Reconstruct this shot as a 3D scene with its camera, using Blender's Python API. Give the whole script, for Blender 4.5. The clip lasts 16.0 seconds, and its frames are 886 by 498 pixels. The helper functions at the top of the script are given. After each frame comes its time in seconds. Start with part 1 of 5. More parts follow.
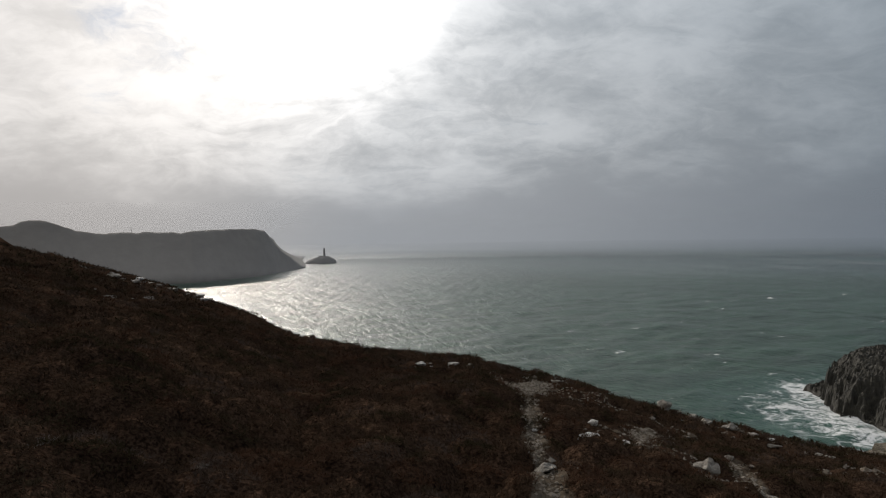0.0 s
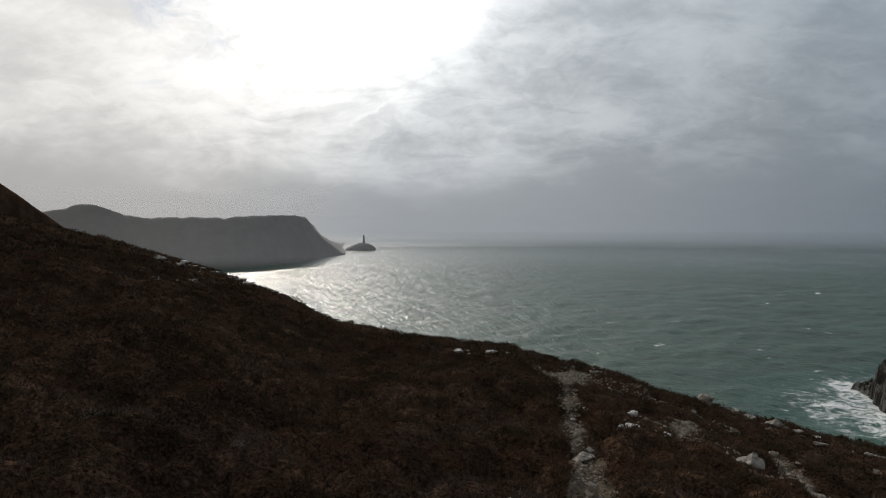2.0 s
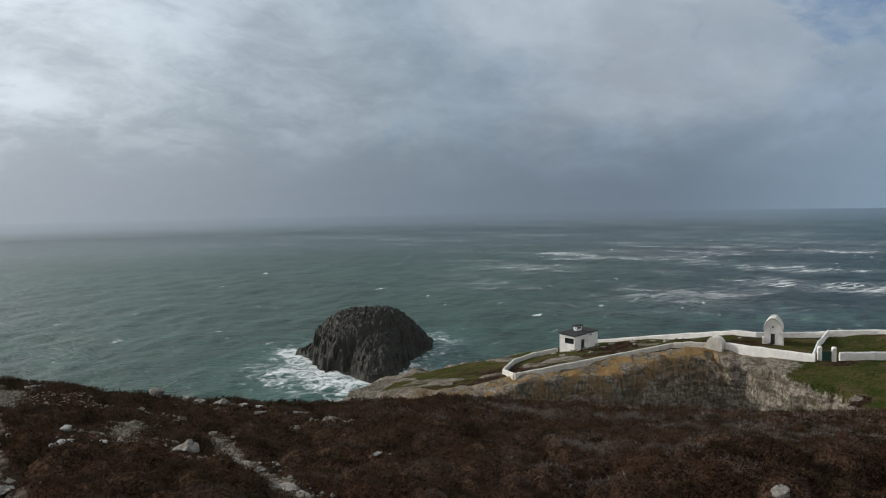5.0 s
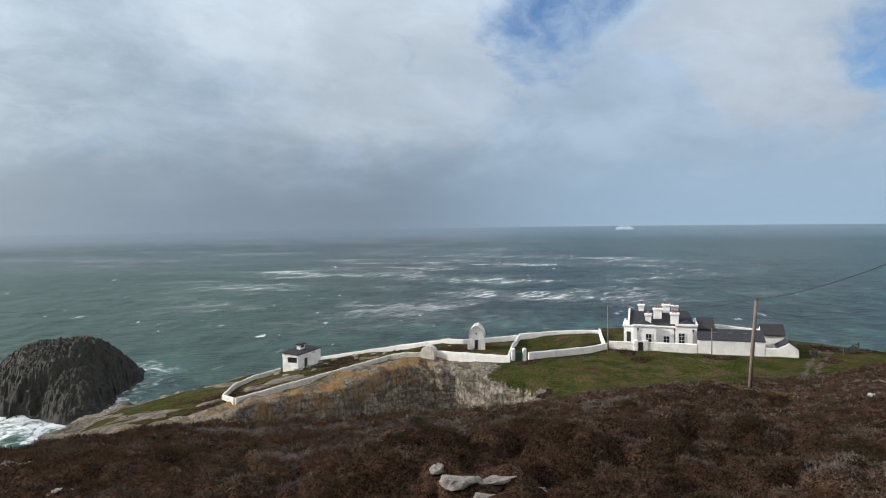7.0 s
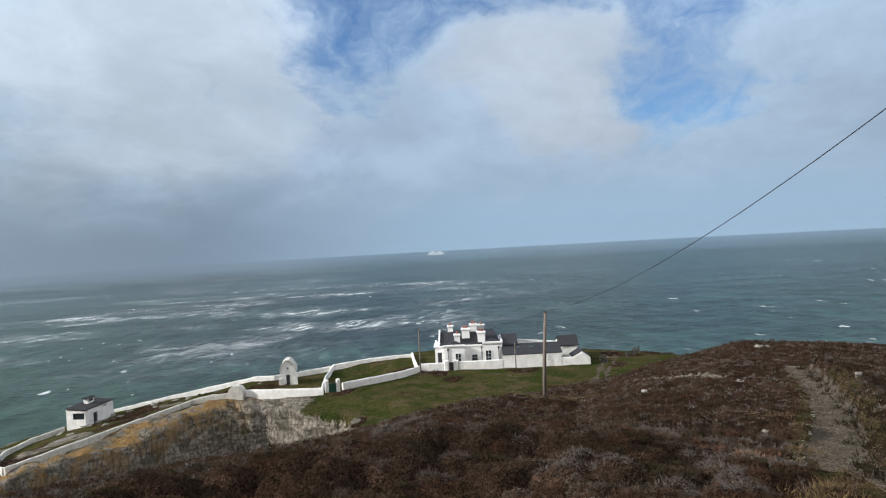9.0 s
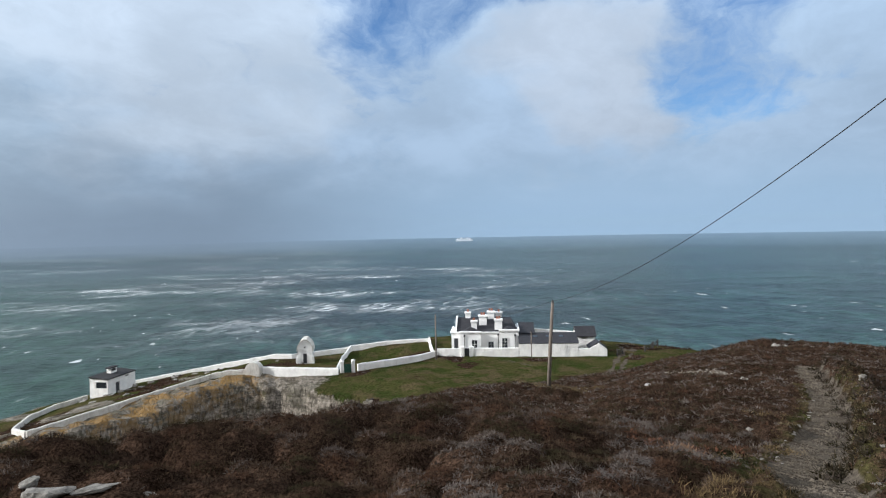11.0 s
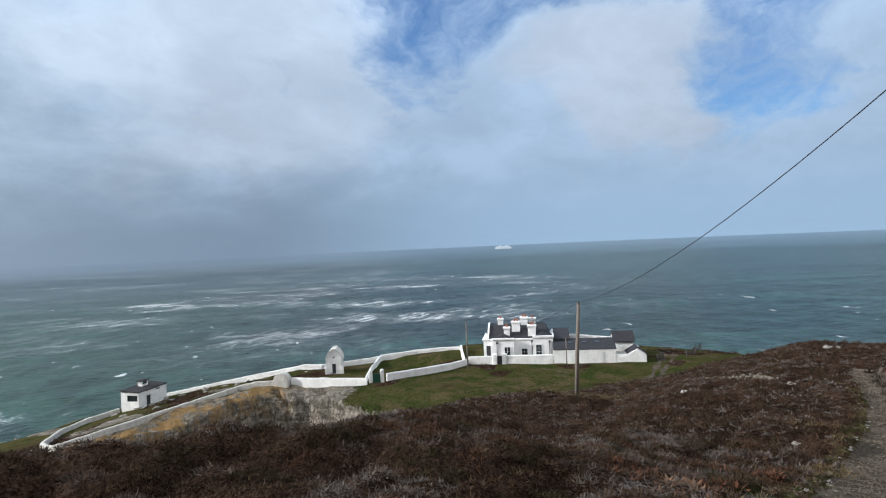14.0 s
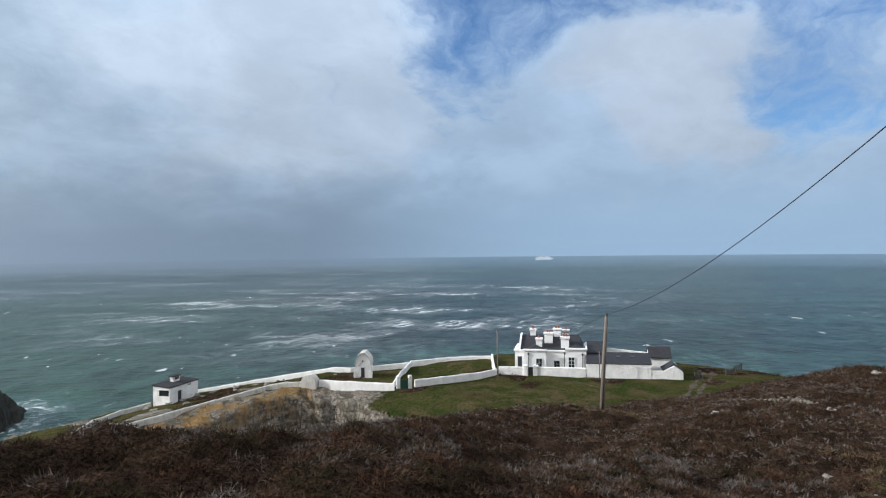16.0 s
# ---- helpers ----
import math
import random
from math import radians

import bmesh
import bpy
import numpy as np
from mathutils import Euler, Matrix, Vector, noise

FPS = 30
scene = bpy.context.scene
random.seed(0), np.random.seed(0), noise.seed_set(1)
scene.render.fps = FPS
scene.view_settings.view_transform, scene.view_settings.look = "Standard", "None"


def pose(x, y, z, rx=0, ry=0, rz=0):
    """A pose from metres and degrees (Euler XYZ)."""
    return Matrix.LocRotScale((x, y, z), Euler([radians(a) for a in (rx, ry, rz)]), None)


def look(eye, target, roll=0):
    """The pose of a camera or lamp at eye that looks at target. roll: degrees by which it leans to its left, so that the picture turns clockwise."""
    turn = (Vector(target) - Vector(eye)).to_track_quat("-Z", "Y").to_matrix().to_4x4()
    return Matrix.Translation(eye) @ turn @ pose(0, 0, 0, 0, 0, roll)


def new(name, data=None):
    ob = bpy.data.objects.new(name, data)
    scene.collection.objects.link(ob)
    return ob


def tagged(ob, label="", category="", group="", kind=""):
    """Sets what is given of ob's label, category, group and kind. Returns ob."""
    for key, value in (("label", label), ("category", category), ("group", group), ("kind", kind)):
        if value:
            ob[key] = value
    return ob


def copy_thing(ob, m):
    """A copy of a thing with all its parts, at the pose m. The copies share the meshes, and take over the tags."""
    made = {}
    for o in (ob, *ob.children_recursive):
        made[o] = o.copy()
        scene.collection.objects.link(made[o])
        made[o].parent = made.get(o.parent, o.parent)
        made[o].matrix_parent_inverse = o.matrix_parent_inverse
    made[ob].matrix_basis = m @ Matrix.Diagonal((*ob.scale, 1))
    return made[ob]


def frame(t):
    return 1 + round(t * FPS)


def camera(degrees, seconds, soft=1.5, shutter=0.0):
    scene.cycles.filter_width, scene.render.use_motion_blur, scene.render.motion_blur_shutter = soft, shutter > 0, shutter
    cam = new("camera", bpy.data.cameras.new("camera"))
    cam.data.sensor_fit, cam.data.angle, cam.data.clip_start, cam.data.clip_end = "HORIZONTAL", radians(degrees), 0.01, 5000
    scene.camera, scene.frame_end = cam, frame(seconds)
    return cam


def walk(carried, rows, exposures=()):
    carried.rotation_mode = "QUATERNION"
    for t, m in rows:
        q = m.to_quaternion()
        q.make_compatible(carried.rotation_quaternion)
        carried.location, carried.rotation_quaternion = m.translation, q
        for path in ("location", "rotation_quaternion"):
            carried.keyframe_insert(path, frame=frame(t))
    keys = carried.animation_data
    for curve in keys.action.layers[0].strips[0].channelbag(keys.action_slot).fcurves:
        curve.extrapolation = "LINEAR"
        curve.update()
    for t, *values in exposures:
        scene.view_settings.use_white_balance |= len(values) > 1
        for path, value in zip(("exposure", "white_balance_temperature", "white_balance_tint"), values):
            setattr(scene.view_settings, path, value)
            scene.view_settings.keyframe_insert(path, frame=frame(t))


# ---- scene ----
LENS = 66.0
cam = camera(LENS, 16.0, soft=1.15)
# seconds, x, y, z, yaw, pitch, roll
PATH = [
    (0, 0.000, 0.001, 66.000, 0.000, -1.297, 0.911),
    (0.5, -0.042, -0.063, 65.992, 4.079, -2.066, 0.703),
    (1, -0.066, -0.084, 65.994, 6.466, -2.294, -0.011),
    (1.5, -0.059, -0.039, 65.981, 6.563, -2.160, 0.073),
    (2, -0.015, 0.062, 65.957, 3.272, -2.223, 0.133),
    (2.5, 0.080, 0.169, 65.939, -2.376, -2.494, 0.635),
    (3, 0.185, 0.212, 65.932, -9.893, -2.759, 0.511),
    (3.5, 0.259, 0.142, 65.934, -18.846, -3.336, 0.616),
    (4, 0.266, -0.015, 65.970, -25.756, -3.700, 1.607),
    (4.5, 0.236, -0.208, 66.045, -32.115, -3.871, 1.566),
    (5, 0.184, -0.395, 66.140, -40.305, -3.693, 1.066),
    (5.2, 0.162, -0.472, 66.161, -44.059, -3.597, 1.017),
    (7.3, -0.105, -1.333, 66.203, -66.224, -2.042, 1.698),
    (7.5, -0.032, -1.428, 66.132, -68.567, -1.686, 2.500),
    (8, 0.425, -1.574, 65.980, -74.104, -1.010, 3.516),
    (8.5, 0.686, -1.790, 65.984, -77.302, -0.40, 4.25),
    (9, 0.731, -2.079, 65.973, -78.684, -0.624, 3.211),
    (9.2, 0.764, -2.199, 65.968, -79.229, -0.930, 2.236),
    (11.3, 1.181, -3.657, 65.795, -75.566, -1.971, 1.590),
    (11.5, 1.283, -3.736, 65.762, -74.857, -2.318, 2.301),
    (12, 1.714, -3.859, 65.669, -72.873, -3.084, 3.162),
    (12.5, 2.228, -3.968, 65.587, -71.994, -2.629, 2.861),
    (13, 2.976, -4.082, 65.456, -72.623, -2.513, 2.831),
    (13.5, 3.752, -4.194, 65.302, -73.031, -1.865, 2.921),
    (14, 4.399, -4.323, 65.133, -72.987, -0.851, 2.603),
    (14.5, 4.948, -4.466, 65.021, -72.026, -0.335, 1.900),
    (15, 5.285, -4.620, 64.958, -70.963, -0.122, 1.647),
    (15.5, 5.618, -4.794, 64.922, -70.012, -0.124, 1.284),
    (16, 6.043, -4.977, 64.793, -69.559, -0.063, 0.673),
]
walk(cam, [(t, pose(x, y, z, 90 + pitch, roll, yaw)) for t, x, y, z, yaw, pitch, roll in PATH],
     exposures=[(0.0, -0.99, 6800, 12), (1.5, -0.97, 6750, 11), (3.0, -1.05, 6500, 9), (3.6, -1.10, 6430, 9), (4.1, -0.97, 6390, 9), (4.6, -0.74, 6380, 9), (5.2, -0.5, 6400, 9), (7.5, -0.05, 6360, 9), (9.2, -0.05, 6200, 9), (11.5, 0.03, 5990, 9), (13.5, 0.0, 5950, 9), (16.0, -0.07, 5970, 9)])

# ---- light ----
SUN_AZ, SUN_EL = 25.0, 24.0          # degrees; azimuth counted from +y towards -x
_a, _e = radians(SUN_AZ), radians(SUN_EL)
SUN_DIR = Vector((-math.sin(_a) * math.cos(_e), math.cos(_a) * math.cos(_e), math.sin(_e)))
sun = new("sun", bpy.data.lights.new("sun", "SUN"))
sun.data.energy, sun.data.angle, sun.data.color = 5.0, radians(2), (1.0, 0.94, 0.86)
sun.matrix_world = look((0, 0, 200), Vector((0, 0, 200)) - SUN_DIR)


class Nodes:
    """Short hand for a node tree."""

    def __init__(self, tree):
        self.tree = tree
        tree.nodes.clear()

    def add(self, kind, **sets):
        n = self.tree.nodes.new(kind)
        for k, v in sets.items():
            setattr(n, k, v)
        return n

    def put(self, socket, value):
        if isinstance(value, bpy.types.NodeSocket):
            self.tree.links.new(value, socket)
        else:
            socket.default_value = value

    def math(self, op, a, b=0.0, c=0.0, clamp=False):
        n = self.add("ShaderNodeMath", operation=op, use_clamp=clamp)
        for s, v in zip(n.inputs, (a, b, c)):
            self.put(s, v)
        return n.outputs[0]

    def vmath(self, op, a, b=(0, 0, 0), out=0):
        n = self.add("ShaderNodeVectorMath", operation=op)
        self.put(n.inputs[0], a)
        if op == "SCALE":
            self.put(n.inputs[3], b)
        else:
            self.put(n.inputs[1], b)
        return n.outputs[out]

    def noise(self, vec, scale, detail=4.0, rough=0.55, distort=0.0):
        n = self.add("ShaderNodeTexNoise")
        self.put(n.inputs["Vector"], vec)
        n.inputs["Scale"].default_value, n.inputs["Detail"].default_value = scale, detail
        n.inputs["Roughness"].default_value, n.inputs["Distortion"].default_value = rough, distort
        return n.outputs["Fac"]

    def ramp(self, fac, lo, hi, a=0.0, b=1.0, smooth=True):
        n = self.add("ShaderNodeMapRange", interpolation_type="SMOOTHSTEP" if smooth else "LINEAR")
        for s, v in zip(n.inputs, (fac, lo, hi, a, b)):
            self.put(s, v)
        return n.outputs[0]

    def mix(self, fac, a, b, blend="MIX"):
        n = self.add("ShaderNodeMix", data_type="RGBA", blend_type=blend)
        self.put(n.inputs[0], fac)
        for s, v in ((n.inputs[6], a), (n.inputs[7], b)):
            self.put(s, (*v, 1) if isinstance(v, tuple) and len(v) == 3 else v)
        return n.outputs[2]

    def mapped(self, vec, scale=(1, 1, 1), rot=(0, 0, 0)):
        n = self.add("ShaderNodeMapping")
        self.put(n.inputs["Vector"], vec)
        n.inputs["Scale"].default_value, n.inputs["Rotation"].default_value = scale, rot
        return n.outputs[0]

    def along(self, vec, az, long, cross):
        """Coordinates with one axis along the azimuth az and one across it, each with its own scale."""
        a = radians(az)
        c = self.add("ShaderNodeCombineXYZ")
        self.put(c.inputs[0], self.vmath("DOT_PRODUCT", vec, (-math.sin(a) * long, math.cos(a) * long, 0), out=1))
        self.put(c.inputs[1], self.vmath("DOT_PRODUCT", vec, (math.cos(a) * cross, math.sin(a) * cross, 0), out=1))
        return c.outputs[0]

    def attr(self, name):
        return self.add("ShaderNodeAttribute", attribute_name=name).outputs["Fac"]


def direction(az, el):
    a, e = radians(az), radians(el)
    return (-math.sin(a) * math.cos(e), math.cos(a) * math.cos(e), math.sin(e))


GLOW_DIR = direction(10.5, 20.5)         # where the sun shines through the cloud


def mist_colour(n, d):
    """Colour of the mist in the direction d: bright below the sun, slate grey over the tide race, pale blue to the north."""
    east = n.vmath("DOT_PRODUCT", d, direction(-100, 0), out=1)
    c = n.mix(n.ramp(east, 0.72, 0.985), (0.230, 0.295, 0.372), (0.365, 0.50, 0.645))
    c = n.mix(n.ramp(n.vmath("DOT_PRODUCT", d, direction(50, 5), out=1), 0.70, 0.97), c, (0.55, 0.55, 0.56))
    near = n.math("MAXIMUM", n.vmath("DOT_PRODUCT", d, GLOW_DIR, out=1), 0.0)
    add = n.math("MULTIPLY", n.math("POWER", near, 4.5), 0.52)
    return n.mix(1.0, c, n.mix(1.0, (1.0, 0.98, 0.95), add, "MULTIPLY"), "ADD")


def make_sky():
    world = bpy.data.worlds.new("sky")
    scene.world = world
    world.use_nodes = True
    n = Nodes(world.node_tree)
    d = n.add("ShaderNodeTexCoord").outputs["Generated"]
    sep = n.add("ShaderNodeSeparateXYZ")
    n.put(sep.inputs[0], d)
    up = sep.outputs[2]
    sky = n.add("ShaderNodeTexSky", sky_type="NISHITA", sun_disc=False, sun_elevation=_e, sun_rotation=-_a,
                altitude=60, air_density=1.0, dust_density=0.3, ozone_density=2.5)
    blue = n.mix(1.0, n.vmath("SCALE", sky.outputs[0], 0.115), (0.62, 0.84, 1.10), "MULTIPLY")
    # cloud layer seen in perspective, torn into wisps
    flat = n.vmath("SCALE", d, n.math("DIVIDE", 1.0, n.math("ADD", n.math("MAXIMUM", up, 0.0), 0.42)))
    stir = n.add("ShaderNodeTexNoise")
    n.put(stir.inputs["Vector"], flat)
    stir.inputs["Scale"].default_value, stir.inputs["Detail"].default_value = 3.4, 6.0
    swirl = n.vmath("SUBTRACT", stir.outputs["Color"], (0.5, 0.5, 0.5))
    torn = n.vmath("NORMALIZE", n.vmath("ADD", d, n.vmath("SCALE", swirl, 0.42)))

    def spot(az, el, full, none):
        """1 within an angle of a direction, 0 past another, with ragged edges."""
        return n.ramp(n.vmath("DOT_PRODUCT", torn, direction(az, el), out=1), math.cos(radians(none)), math.cos(radians(full)))
    shape = n.noise(flat, 2.3, 6.0, 0.55, 0.2)
    fine = n.noise(n.vmath("ADD", n.mapped(flat, (1, 1.5, 1), (0, 0, 0.6)), n.vmath("SCALE", swirl, 0.5)), 7.0, 8.0, 0.62, 0.3)
    lumps = n.noise(n.vmath("ADD", flat, (3.1, 1.7, 0.4)), 3.0, 6.0, 0.55, 0.2)
    near = n.math("MAXIMUM", n.vmath("DOT_PRODUCT", d, GLOW_DIR, out=1), 0.0)
    gap = n.math("MAXIMUM", spot(-77, 22, 2, 13), n.math("MAXIMUM", n.math("MULTIPLY", spot(-72, 15.5, 1, 6.5), 0.85), n.math("MULTIPLY", spot(-98, 15.5, 0.5, 12), 0.85)))
    gap = n.math("MAXIMUM", gap, n.math("MAXIMUM", n.math("MULTIPLY", spot(-88, 22, 2, 11), 0.8), n.math("MULTIPLY", spot(-108, 24, 4, 14), 0.8)))
    gap = n.math("MAXIMUM", gap, n.math("MAXIMUM", n.math("MULTIPLY", spot(26, 16, 1, 8), 0.45), n.math("MULTIPLY", spot(-38.5, 7.4, 0.5, 4.5), 0.40)))
    puff = spot(-88.5, 12.5, 0.5, 8.5)
    body = n.math("ADD", n.math("MULTIPLY", shape, 0.55), n.math("MULTIPLY", fine, 0.45))
    cover = n.ramp(n.math("ADD", n.math("ADD", body, n.math("MULTIPLY", puff, 0.20)), n.ramp(gap, 0.0, 1.0, 0.28, -0.06, False)), 0.30, 0.70)
    tone = n.ramp(n.math("ADD", n.math("MULTIPLY", lumps, 0.74), n.math("MULTIPLY", fine, 0.26)), 0.34, 0.66, 0.89, 1.10)
    away = n.mix(n.ramp(n.vmath("DOT_PRODUCT", d, direction(-82, 20), out=1), 0.70, 0.93), (0.33, 0.425, 0.52), (0.435, 0.55, 0.69))
    away = n.mix(n.math("MULTIPLY", spot(-57, 17, 4, 17), 0.75), away, (0.56, 0.625, 0.70))
    away = n.mix(n.math("MULTIPLY", puff, 0.8), away, (0.53, 0.585, 0.66))
    west = n.ramp(n.vmath("DOT_PRODUCT", d, direction(45, 12), out=1), 0.75, 0.97)
    away = n.mix(west, away, (0.95, 0.96, 0.97))
    behind = n.ramp(n.vmath("DOT_PRODUCT", d, direction(135, 25), out=1), 0.0, 0.8)
    away = n.mix(behind, away, (1.02, 1.02, 1.02))
    lift = n.ramp(up, 0.08, 0.42, 0.92, 1.30)
    cloud = n.mix(1.0, n.mix(1.0, away, tone, "MULTIPLY"), lift, "MULTIPLY")
    glow = n.math("ADD", n.math("MULTIPLY", n.math("POWER", near, 5.0), 0.80),
                  n.math("ADD", n.math("MULTIPLY", n.math("POWER", near, 34.0), 0.55), n.math("MULTIPLY", n.math("POWER", near, 150.0), 5.0)))
    glow = n.math("MULTIPLY", glow, n.ramp(n.math("ADD", n.math("MULTIPLY", lumps, 0.6), n.math("MULTIPLY", fine, 0.4)), 0.36, 0.64, 0.66, 1.25))
    cloud = n.mix(1.0, cloud, n.mix(1.0, (1.0, 0.985, 0.96), glow, "MULTIPLY"), "ADD")
    colour = n.mix(cover, blue, cloud)
    # mist towards the horizon
    depth = n.math("ADD", up, n.math("MULTIPLY", n.math("SUBTRACT", lumps, 0.5), 0.10))
    mist = n.ramp(depth, 0.015, 0.135, 1.0, 0.0)
    colour = n.mix(mist, colour, mist_colour(n, d))
    back = n.add("ShaderNodeBackground")
    n.put(back.inputs[0], colour)
    back.inputs[1].default_value = 1.0
    n.put(n.add("ShaderNodeOutputWorld").inputs[0], back.outputs[0])


make_sky()

# ---- materials ----


def material(name):
    m = bpy.data.materials.new(name)
    m.use_nodes = True
    n = Nodes(m.node_tree)
    shader = n.add("ShaderNodeBsdfPrincipled")
    n.put(n.add("ShaderNodeOutputMaterial").inputs[0], shader.outputs[0])
    pos = n.add("ShaderNodeTexCoord").outputs["Object"]
    return m, n, shader, pos


def bump(n, shader, height, strength=0.5, distance=0.05, chain=None):
    b = n.add("ShaderNodeBump")
    b.inputs["Strength"].default_value, b.inputs["Distance"].default_value = strength, distance
    n.put(b.inputs["Height"], height)
    if chain is not None:
        n.put(b.inputs["Normal"], chain)
    n.put(shader.inputs["Normal"], b.outputs[0])
    return b.outputs[0]


def plain(name, colour, rough=0.8, vary=0.25, scale=3.0, metal=0.0, bumps=0.3, dist=0.02, stain=None, gloss=0.5):
    m, n, s, pos = material(name)
    big = n.noise(pos, scale, 5, 0.6)
    small = n.noise(pos, scale * 9, 4, 0.6)
    v = n.math("ADD", n.math("MULTIPLY", big, 0.65), n.math("MULTIPLY", small, 0.35))
    f = n.ramp(v, 0.3, 0.7, 1 - vary, 1 + vary * 0.5)
    base = n.mix(1.0, colour, f, "MULTIPLY")
    if stain:
        base = n.mix(n.ramp(n.noise(n.mapped(pos, (1, 1, 0.35)), scale * 1.7, 6, 0.65, 0.4), 0.52, 0.70, 0.0, 0.75), base, stain)
    n.put(s.inputs["Base Color"], base)
    s.inputs["Roughness"].default_value, s.inputs["Metallic"].default_value = rough, metal
    s.inputs["Specular IOR Level"].default_value = gloss
    bump(n, s, small, bumps, dist)
    return m


MAT = {}


def limewash(name, colour, stain, wear):
    """Lime wash over rubble stone: lumps of the stones under it, grey streaks and bare patches."""
    m, n, s, pos = material(name)
    stones = n.add("ShaderNodeTexVoronoi", feature="DISTANCE_TO_EDGE")
    n.put(stones.inputs["Vector"], n.mapped(pos, (1, 1, 1.6)))
    stones.inputs["Scale"].default_value = 2.4
    lump = n.ramp(stones.outputs["Distance"], 0.0, 0.16)
    big, small = n.noise(pos, 0.8, 5, 0.6), n.noise(pos, 7.0, 5, 0.65)
    c = n.mix(1.0, colour, n.ramp(big, 0.3, 0.7, 0.86, 1.04), "MULTIPLY")
    c = n.mix(n.ramp(lump, 0.0, 1.0, 0.35 * wear, 0.0), c, stain)
    c = n.mix(n.ramp(n.noise(n.mapped(pos, (1, 1, 0.28)), 1.9, 7, 0.68, 0.4), 0.55 - 0.1 * wear, 0.72, 0.0, 0.45 + 0.3 * wear), c, stain)
    c = n.mix(n.ramp(small, 0.60, 0.72, 0.0, 0.5 * wear), c, (0.20, 0.185, 0.155))
    n.put(s.inputs["Base Color"], c)
    s.inputs["Roughness"].default_value = 0.9
    bump(n, s, n.math("ADD", n.math("MULTIPLY", lump, 0.7), n.math("MULTIPLY", small, 0.4)), 0.8, 0.06)
    return m


MAT["whitewash"] = limewash("whitewash", (0.88, 0.865, 0.83), (0.66, 0.63, 0.57), 0.4)
MAT["weathered_white"] = limewash("weathered_white", (0.66, 0.635, 0.58), (0.36, 0.335, 0.285), 1.0)
MAT["render_white"] = plain("render_white", (0.86, 0.85, 0.83), 0.8, 0.07, 0.7, bumps=0.3, dist=0.01)
MAT["slate"] = plain("slate", (0.034, 0.033, 0.037), 0.75, 0.35, 1.5, bumps=0.4, dist=0.02, gloss=0.25)
MAT["felt"] = plain("felt", (0.036, 0.034, 0.034), 0.85, 0.25, 1.2, gloss=0.2)
MAT["dark_paint"] = plain("dark_paint", (0.03, 0.032, 0.035), 0.5, 0.2, 2.0)
MAT["green_paint"] = plain("green_paint", (0.02, 0.075, 0.05), 0.5, 0.2, 2.0)
MAT["terracotta"] = plain("terracotta", (0.32, 0.11, 0.06), 0.8, 0.3, 3.0)
MAT["pole_wood"] = plain("pole_wood", (0.17, 0.14, 0.115), 0.85, 0.35, 2.5, bumps=0.5, dist=0.01)
MAT["fence_wood"] = plain("fence_wood", (0.05, 0.045, 0.04), 0.9, 0.3, 2.5)
MAT["cable"] = plain("cable", (0.02, 0.02, 0.022), 0.6, 0.1, 3.0)
MAT["ship_paint"] = plain("ship_paint", (0.86, 0.87, 0.88), 0.5, 0.05, 0.05)
MAT["bare_twig"] = plain("bare_twig", (0.115, 0.10, 0.092), 0.9, 0.3, 4.0)


def glass_material():
    m, n, s, pos = material("window_glass")
    s.inputs["Base Color"].default_value = (0.02, 0.025, 0.03, 1)
    s.inputs["Roughness"].default_value = 0.08
    return m


MAT["glass"] = glass_material()


def heath_material(name, hues, rough=0.95, growth=()):
    """Dry heather: hue changes from clump to clump and over the slope."""
    m, n, s, pos = material(name)
    island = n.add("ShaderNodeNewGeometry").outputs["Random Per Island"]
    patch = n.noise(pos, 0.16, 5, 0.6)
    fleck = n.noise(pos, 1.6, 3, 0.6)
    a = n.mix(n.ramp(patch, 0.40, 0.62), hues[0], hues[1])
    a = n.mix(n.ramp(fleck, 0.50, 0.68), a, hues[2])
    for low, high, hue in growth:
        inside = n.math("MULTIPLY", n.ramp(n.attr("own"), low, low + 0.03), n.ramp(n.attr("own"), high, high + 0.03, 1.0, 0.0))
        a = n.mix(n.math("MULTIPLY", inside, 0.8), a, hue)
    a = n.mix(n.ramp(n.attr("tone"), 0.46, 0.90), a, hues[3])
    n.put(s.inputs["Base Color"], n.mix(1.0, a, n.ramp(island, 0.0, 1.0, 0.90, 1.10, False), "MULTIPLY"))
    s.inputs["Roughness"].default_value = rough
    s.inputs["Specular IOR Level"].default_value = 0.0
    return m


MAT["heather"] = heath_material("heather", ((0.049, 0.0320, 0.0215), (0.062, 0.0410, 0.0270), (0.044, 0.0335, 0.0215), (0.112, 0.094, 0.083)),
                                growth=((0.04, 0.22, (0.027, 0.0235, 0.0130)), (0.30, 0.46, (0.060, 0.0320, 0.0205)), (0.56, 0.66, (0.030, 0.0205, 0.0150)), (0.74, 0.86, (0.066, 0.0490, 0.0400))))
MAT["scrub"] = heath_material("scrub", ((0.020, 0.0165, 0.010), (0.028, 0.021, 0.013), (0.018, 0.0175, 0.0095), (0.055, 0.043, 0.036)))
MAT["dry_grass"] = heath_material("dry_grass", ((0.080, 0.056, 0.028), (0.095, 0.066, 0.034), (0.062, 0.050, 0.023), (0.135, 0.105, 0.062)))
MAT["straw"] = heath_material("straw", ((0.125, 0.088, 0.044), (0.145, 0.102, 0.052), (0.095, 0.070, 0.034), (0.19, 0.145, 0.085)))
